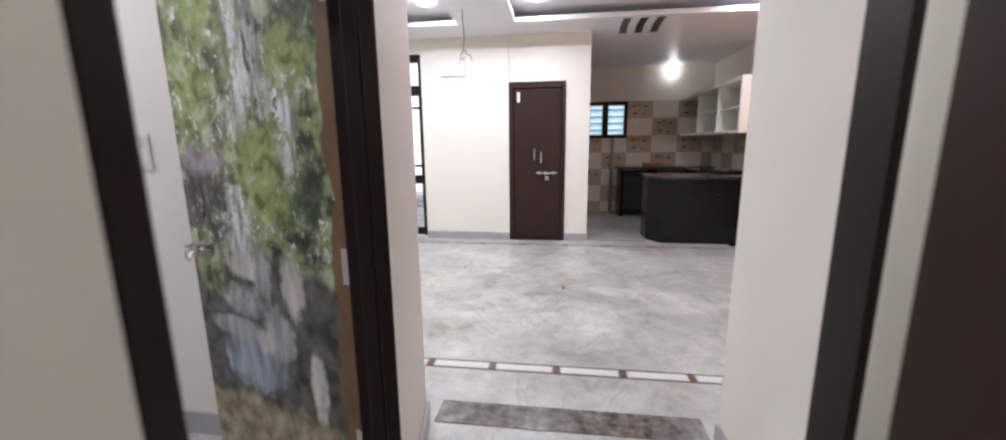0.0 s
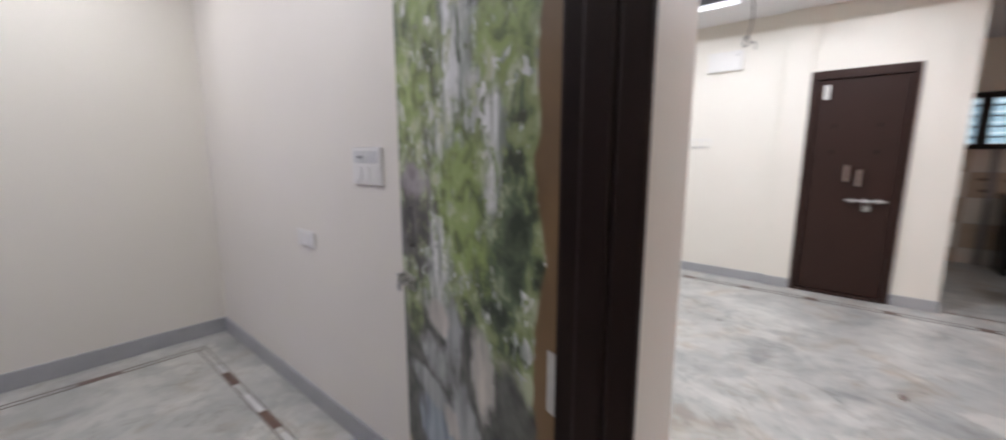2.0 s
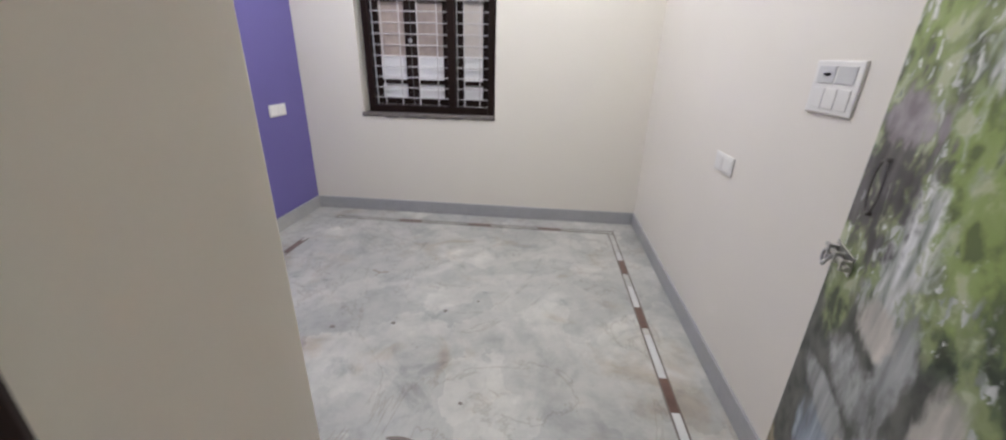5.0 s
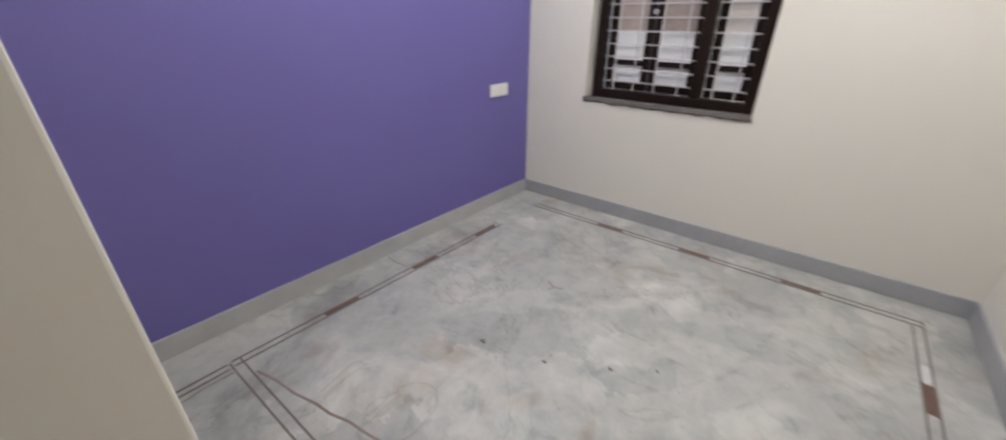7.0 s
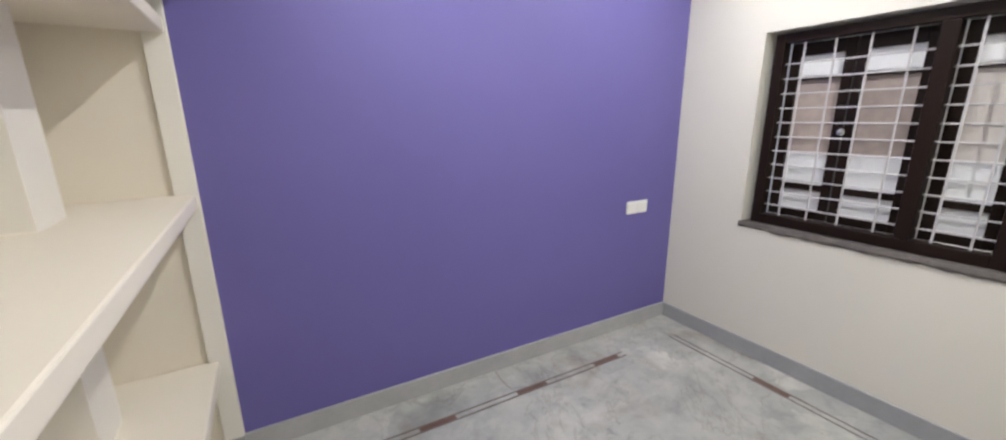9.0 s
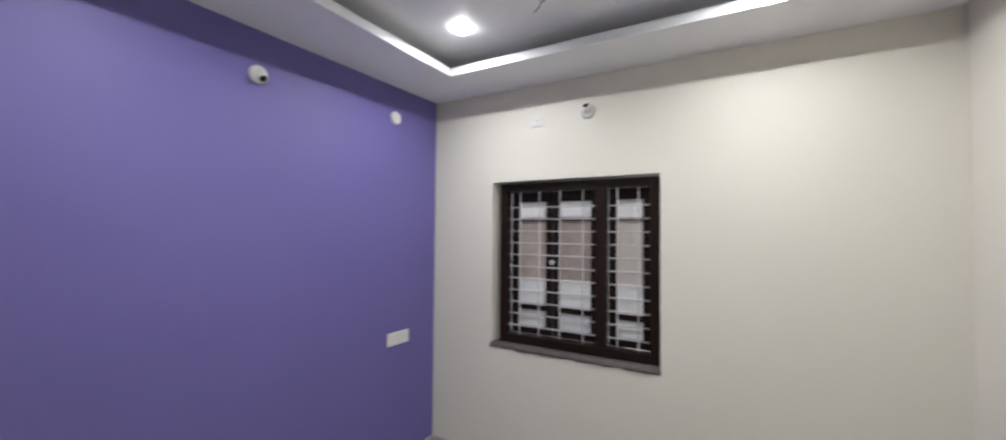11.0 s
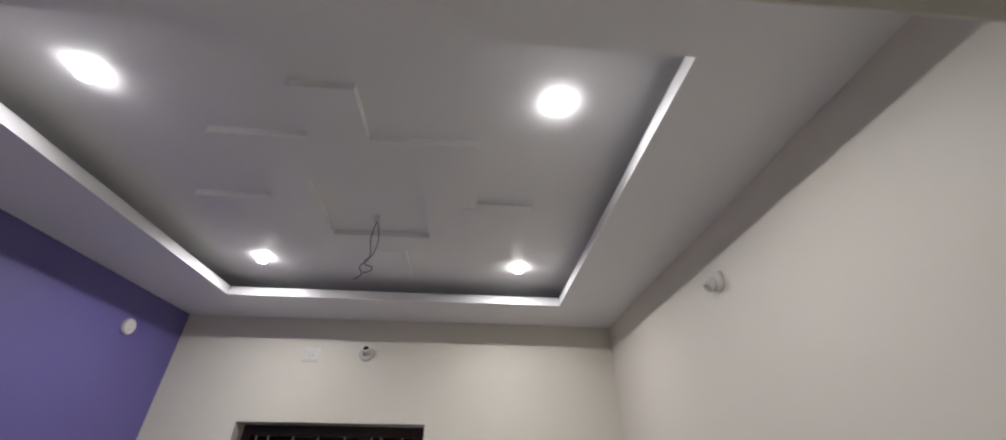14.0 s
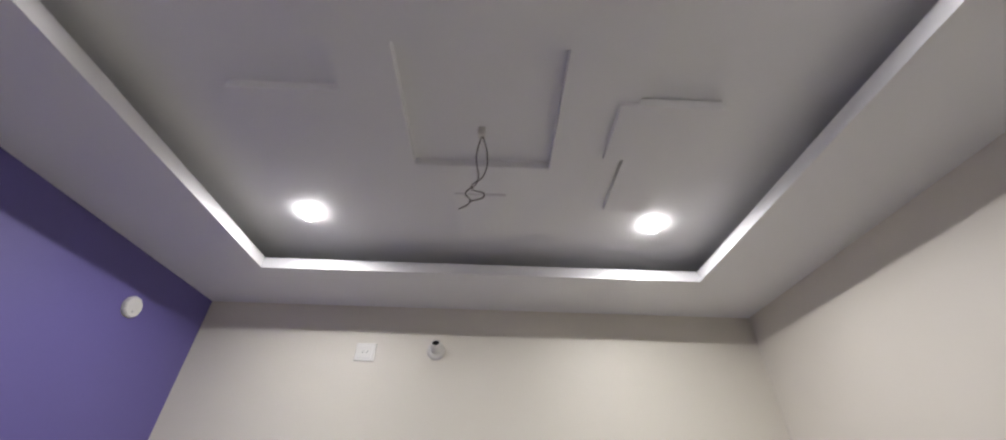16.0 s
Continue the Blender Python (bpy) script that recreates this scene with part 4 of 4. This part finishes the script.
# ---- kitchen ----
kw = thing("window_2", "small dark brown sliding kitchen window with louvred bars", "window", kind="structure")
boxes("window_frame", [(kx0, kx0 + 0.05, KB - 0.02, KB + 0.08, kz0, kz1), (kx1 - 0.06, kx1, KB - 0.02, KB + 0.08, kz0, kz1), (kx0 + 0.05, kx1 - 0.06, KB - 0.02, KB + 0.08, kz1 - 0.07, kz1),
    (kx0 + 0.05, kx1 - 0.06, KB - 0.02, KB + 0.08, kz0, kz0 + 0.07)], M_FRAME, kw, bevel=0.004)
boxes("mullion", [(4.725, 4.835, KB - 0.02, KB + 0.08, kz0 + 0.07, kz1 - 0.07)], M_FRAME, kw, bevel=0.004)
for k in range(4):
    z = kz0 + 0.14 + 0.125 * k
    for a, b in ((4.49, 4.725), (4.835, 5.13)):
        boxes("bar", [(a, b, KB + 0.02, KB + 0.035, z, z + 0.016)], M_FRAME, kw)
for a, b in ((4.49, 4.725), (4.835, 5.13)):
    for k in range(5):
        z = kz0 + 0.075 + 0.125 * k
        lv = boxes("louvre_glass", [(a + 0.003, b - 0.003, KB + 0.045, KB + 0.05, z, min(z + 0.118, kz1 - 0.073))], M_LOUVRE, kw)
        lv.visible_shadow = False
# tiles on the back wall and the east wall
tw, th, rows_n = 0.46, 0.318, 7
tile_parent = setting(boxes("tile_backing", [(4.305, kx0 - 0.001, KB - 0.006, KB, 0, 2.10), (kx1 + 0.001, KR, KB - 0.006, KB, 0, 2.10), (kx0, kx1, KB - 0.006, KB, 0, kz0 - 0.001), (KR - 0.006, KR, 4.2, KB - 0.006, 0.0, 1.45)], M_GROUT), "grout bed under the kitchen wall tiles", "wall tiles")
me_cache = {}


def tile_mesh(w, hgt, along_x, material):
    key = (round(w, 3), round(hgt, 3), along_x, material.name)
    if key not in me_cache:
        bm = bmesh.new()
        g2 = 0.002
        if along_x:
            box(bm, g2, w - g2, -0.007, 0, g2, hgt - g2)
        else:
            box(bm, -0.007, 0, g2, w - g2, g2, hgt - g2)
        me = bpy.data.meshes.new("wall_tile")
        bmesh.ops.recalc_face_normals(bm, faces=bm.faces)
        bm.to_mesh(me)
        bm.free()
        me.materials.append(material)
        me_cache[key] = me
    return me_cache[key]


def motif(x, y, z, along_x, parent):
    """Small printed fruit shapes on a tile."""
    for dx, dz, r in ((0.12, 0.23, 0.03), (0.2, 0.25, 0.022), (0.33, 0.22, 0.026), (0.14, 0.09, 0.03), (0.30, 0.07, 0.02)):
        bm = bmesh.new()
        if along_x:
            lathe(bm, [(r, 0), (r * 0.8, 0.0025)], Matrix.Translation((x + dx, y - 0.007, z + dz)) @ pose(0, 0, 0, 90, 0, 0) @ Matrix.Diagonal((1.4, 0.7, 1, 1)), 8)
        else:
            lathe(bm, [(r, 0), (r * 0.8, 0.0025)], Matrix.Translation((x - 0.007, y + dx, z + dz)) @ pose(0, 0, 0, 0, -90, 0) @ Matrix.Diagonal((0.7, 1.4, 1, 1)), 8)
        part("tile_motif", bm, M_MOTIF, parent)


for r in range(rows_n):
    z = 2.10 - th * (r + 1)
    z0 = max(z, 0.0)
    for c in range(-2, 4):
        x = kx1 + tw * c
        a, b = max(x, 4.305), min(x + tw, KR - 0.007)
        if b - a < 0.03:
            continue
        spans = [(a, b)]
        if z + th > kz0 and a < kx1 - 0.001:
            if z >= kz0 - 0.01:
                spans = [(a, kx0)] if a < kx0 - 0.02 else []
            else:
                spans = [(a, b)]
        for a2, b2 in spans:
            top = kz0 if (a2 < kx1 - 0.001 and b2 > kx0 + 0.01 and z + th > kz0) else z + th
            if top - z0 < 0.03:
                continue
            pic = (r + c) % 2 == 0
            t = new("wall_tile", tile_mesh(b2 - a2, top - z0, True, M_TILE_B if pic else M_TILE_A))
            t.location, t.parent = (a2, KB - 0.006, z0), tile_parent
            if pic and b2 - a2 > 0.4 and top - z0 > 0.25 and r < 5:
                motif(a2, KB - 0.006, z0, True, tile_parent)
for r in range(2, rows_n):
    z = 2.10 - th * (r + 1)
    z0, z1 = max(z, 0.0), min(z + th, 1.45)
    for c in range(6):
        y0, y1 = 4.2 + tw * c, min(4.2 + tw * (c + 1), KB - 0.014)
        if y1 - y0 < 0.05:
            continue
        pic = (r + c) % 2 == 0
        t = new("wall_tile", tile_mesh(y1 - y0, z1 - z0, False, M_TILE_B if pic else M_TILE_A))
        t.location, t.parent = (KR - 0.006, y0, z0), tile_parent
        if pic and y1 - y0 > 0.4 and z1 - z0 > 0.25 and r < 5:
            motif(KR - 0.006, y0, z0, False, tile_parent)

# counters
pen = thing("kitchen_counter", "black granite clad kitchen counter facing the hall", "kitchen counter")
bm = bmesh.new()
prism(bm, [(5.27, 4.04), (KR - 0.12, 4.04), (KR - 0.12, 4.62), (5.12, 4.62), (5.12, 4.28)], 0.0, 0.855)
part("front_panel", bm, M_GRANITE, pen, "polished black granite front", bevel=0.004)
bm = bmesh.new()
prism(bm, [(5.25, 4.005), (KR - 0.10, 4.005), (KR - 0.10, 4.66), (5.09, 4.66), (5.09, 4.26)], 0.855, 0.89)
part("worktop", bm, M_GRANTOP, pen, "dark granite worktop", bevel=0.008)
side = thing("kitchen_counter", "dark granite kitchen counter along the side wall", "kitchen counter")
boxes("body", [(6.10, KR - 0.02, 4.66, 6.08, 0, 0.855)], M_GRANITE, side)
boxes("worktop", [(6.06, KR - 0.015, 4.662, 6.08, 0.855, 0.89)], M_GRANTOP, side, bevel=0.006)
back = thing("kitchen_counter", "dark granite platform counter below the tiled wall", "kitchen counter")
for a, b in ((5.03, 5.08), (5.60, 5.65)):
    boxes("support_slab", [(a, b, 6.12, KB - 0.015, 0, 0.855)], M_GRANITE, back)
boxes("lower_shelf", [(5.08, 5.60, 6.14, KB - 0.015, 0.06, 0.10), (5.65, KR - 0.02, 6.14, KB - 0.015, 0.06, 0.10)], M_GRANITE, back)
boxes("back_slab", [(5.08, 5.60, 6.3, 6.32, 0.1, 0.78)], M_GRANTOP, back, "grey stone slab under the counter")
boxes("worktop", [(4.99, KR - 0.015, 6.08, KB - 0.015, 0.855, 0.90)], M_GRANTOP, back, bevel=0.006)
pipe = thing("drain_pipe", "dark upright pipe beside the kitchen window", "pipe", pose(4.92, KB - 0.05, 0))
bm = bmesh.new()
rod(bm, (0, 0, 0), (0, 0, 1.42), 0.03, 12)
part("pipe", bm, M_CEMENT, pipe, smooth=True)
box_ob = thing("cardboard_box", "open orange-brown cardboard packaging on the counter", "packaging", pose(5.62, 6.3, 0.90, 0, 0, 12))
M_CARD = mat("orange_card", (0.55, 0.27, 0.12), (0.42, 0.2, 0.09), 0.7, 8, 50, 0.1)
boxes("carton", [(-0.17, 0.17, -0.1, 0.1, 0, 0.07)], M_CARD, box_ob, bevel=0.004)
boxes("flap", [(-0.2, 0.1, -0.19, -0.1, 0.06, 0.068)], M_CARD, box_ob)
boxes("flap", [(-0.1, 0.19, 0.1, 0.16, 0.06, 0.068)], M_CARD, box_ob)
hob = thing("hob", "black glass gas hob resting on the counter", "hob", pose(6.3, 4.95, 0.892))
boxes("hob_plate", [(-0.2, 0.2, -0.3, 0.3, 0, 0.03)], M_BLACK, hob, bevel=0.005)
for y in (-0.15, 0.15):
    bm = bmesh.new()
    lathe(bm, [(0.05, 0.03), (0.05, 0.045), (0.03, 0.05)], Matrix.Translation((0, y, 0)), 16)
    part("burner", bm, M_STEEL, hob)

# wall shelves in the kitchen
ks = thing("wall_shelf", "open cream plastered wall shelves over the counter", "shelf")
sx = 6.16
boxes("top_board", [(sx, KR, 4.18, KB, 2.09, 2.145)], M_CREAM, ks, bevel=0.004)
boxes("bottom_board", [(sx, KR, 4.18, KB, 1.44, 1.475)], M_OFF, ks, bevel=0.004)
boxes("side_panel", [(sx, KR, 4.135, 4.18, 1.44, 2.145)], M_CREAM, ks, bevel=0.004)
for y in (4.98, 5.85):
    boxes("divider", [(sx + 0.03, KR, y, y + 0.03, 1.475, 2.09)], M_CREAM, ks)
boxes("shelf_board", [(sx + 0.06, KR, 4.18, 4.98, 1.77, 1.795), (sx + 0.06, KR, 5.01, 5.85, 1.77, 1.795)], M_CREAM, ks)

# bulb on the kitchen wall
kb = thing("kitchen_bulb", "round white lit bulb on the kitchen wall", "lamp", pose(5.94, KB, 2.60, 90, 0, 0))
bm = bmesh.new()
lathe(bm, [(0.05, 0), (0.05, 0.012), (0.03, 0.02), (0.028, 0.05)])
part("base", bm, M_PLASTIC, kb, smooth=True)
bm = bmesh.new()
lathe(bm, [(0.028, 0.05), (0.046, 0.07), (0.056, 0.095), (0.05, 0.125), (0.03, 0.143), (0.004, 0.148)])
part("globe", bm, M_BULB, kb, "glowing white globe", smooth=True)

# brown slanted stripes painted on the hall ceiling
for k in range(3):
    x = 4.62 + 0.19 * k
    bm = bmesh.new()
    prism(bm, [(x, 3.62), (x + 0.085, 3.62), (x + 0.085, 3.88), (x + 0.125, 4.25), (x + 0.035, 4.25), (x, 3.9)], HZ - 0.006, HZ)
    tagged(part("ceiling_stripe", bm, M_STRIPE), "dark brown slanted stripe moulded on the hall ceiling", "ceiling trim", "ceiling stripes")

# stone cladding below the orange wall, with an uneven end
clad = setting(boxes("wall_cladding", [(KR + 0.01, KR + 0.2, 0.21, 4.2, -0.12, 0.95)], M_GROUT), "olive stone cladding on the lower hall wall", "wall")
rs = random.Random(7)
for r in range(12):
    z = 0.08 * r
    y = 4.03 + 0.06 * (r % 2)
    while y > 1.6:
        w = 0.16 + 0.12 * rs.random()
        d = 0.012 + 0.02 * rs.random()
        boxes("stone", [(KR - d, KR + 0.012, max(y - w, 1.5), y - 0.004, z + 0.002, min(z + 0.078, 0.948))], M_OLIVE, clad)
        y -= w

# black mat strip in front of the counter
mat_ob = thing("floor_drain_strip", "black rubber strip on the floor before the counter", "mat")
boxes("strip", [(6.12, 6.58, 3.93, 4.03, 0.0, 0.012)], M_BLACK, mat_ob, bevel=0.003)

# ---- outside the balcony door ----
setting(boxes("ground", [(-2500, 2500, KB + 0.2, 2500, -0.22, -0.14), (-2500, 2500, -2500, -4.2, -0.22, -0.14), (-2500, -1.6, -4.2, KB + 0.2, -0.22, -0.14), (7.0, 2500, -4.2, KB + 0.2, -0.22, -0.14), (-1.6, 4.14, HB + 0.2, KB + 0.2, -0.22, -0.14)], M_GROUND), "pale concrete ground outside", "ground")
# Added pale backdrop that catches the sun, so the openings look bright.
setting(boxes("backdrop_wall", [(-8.0, 14.0, HB + 7.0, HB + 7.2, -0.14, 7.0)], M_OUT), "pale sunlit plaster backdrop added to look bright through the openings", "backdrop")
# Unseen slab added against sky light, cut back so sun reaches the backdrop.
setting(boxes("roof", [(-0.25, 7.0, -3.2, HB + 0.2, HZ + 0.4, HZ + 0.5), (2.9, 7.0, HB + 0.2, KB + 0.25, HZ + 0.4, HZ + 0.5)], M_CEMENT), "unseen flat concrete slab added over the rooms to shut out the sky", "roof")
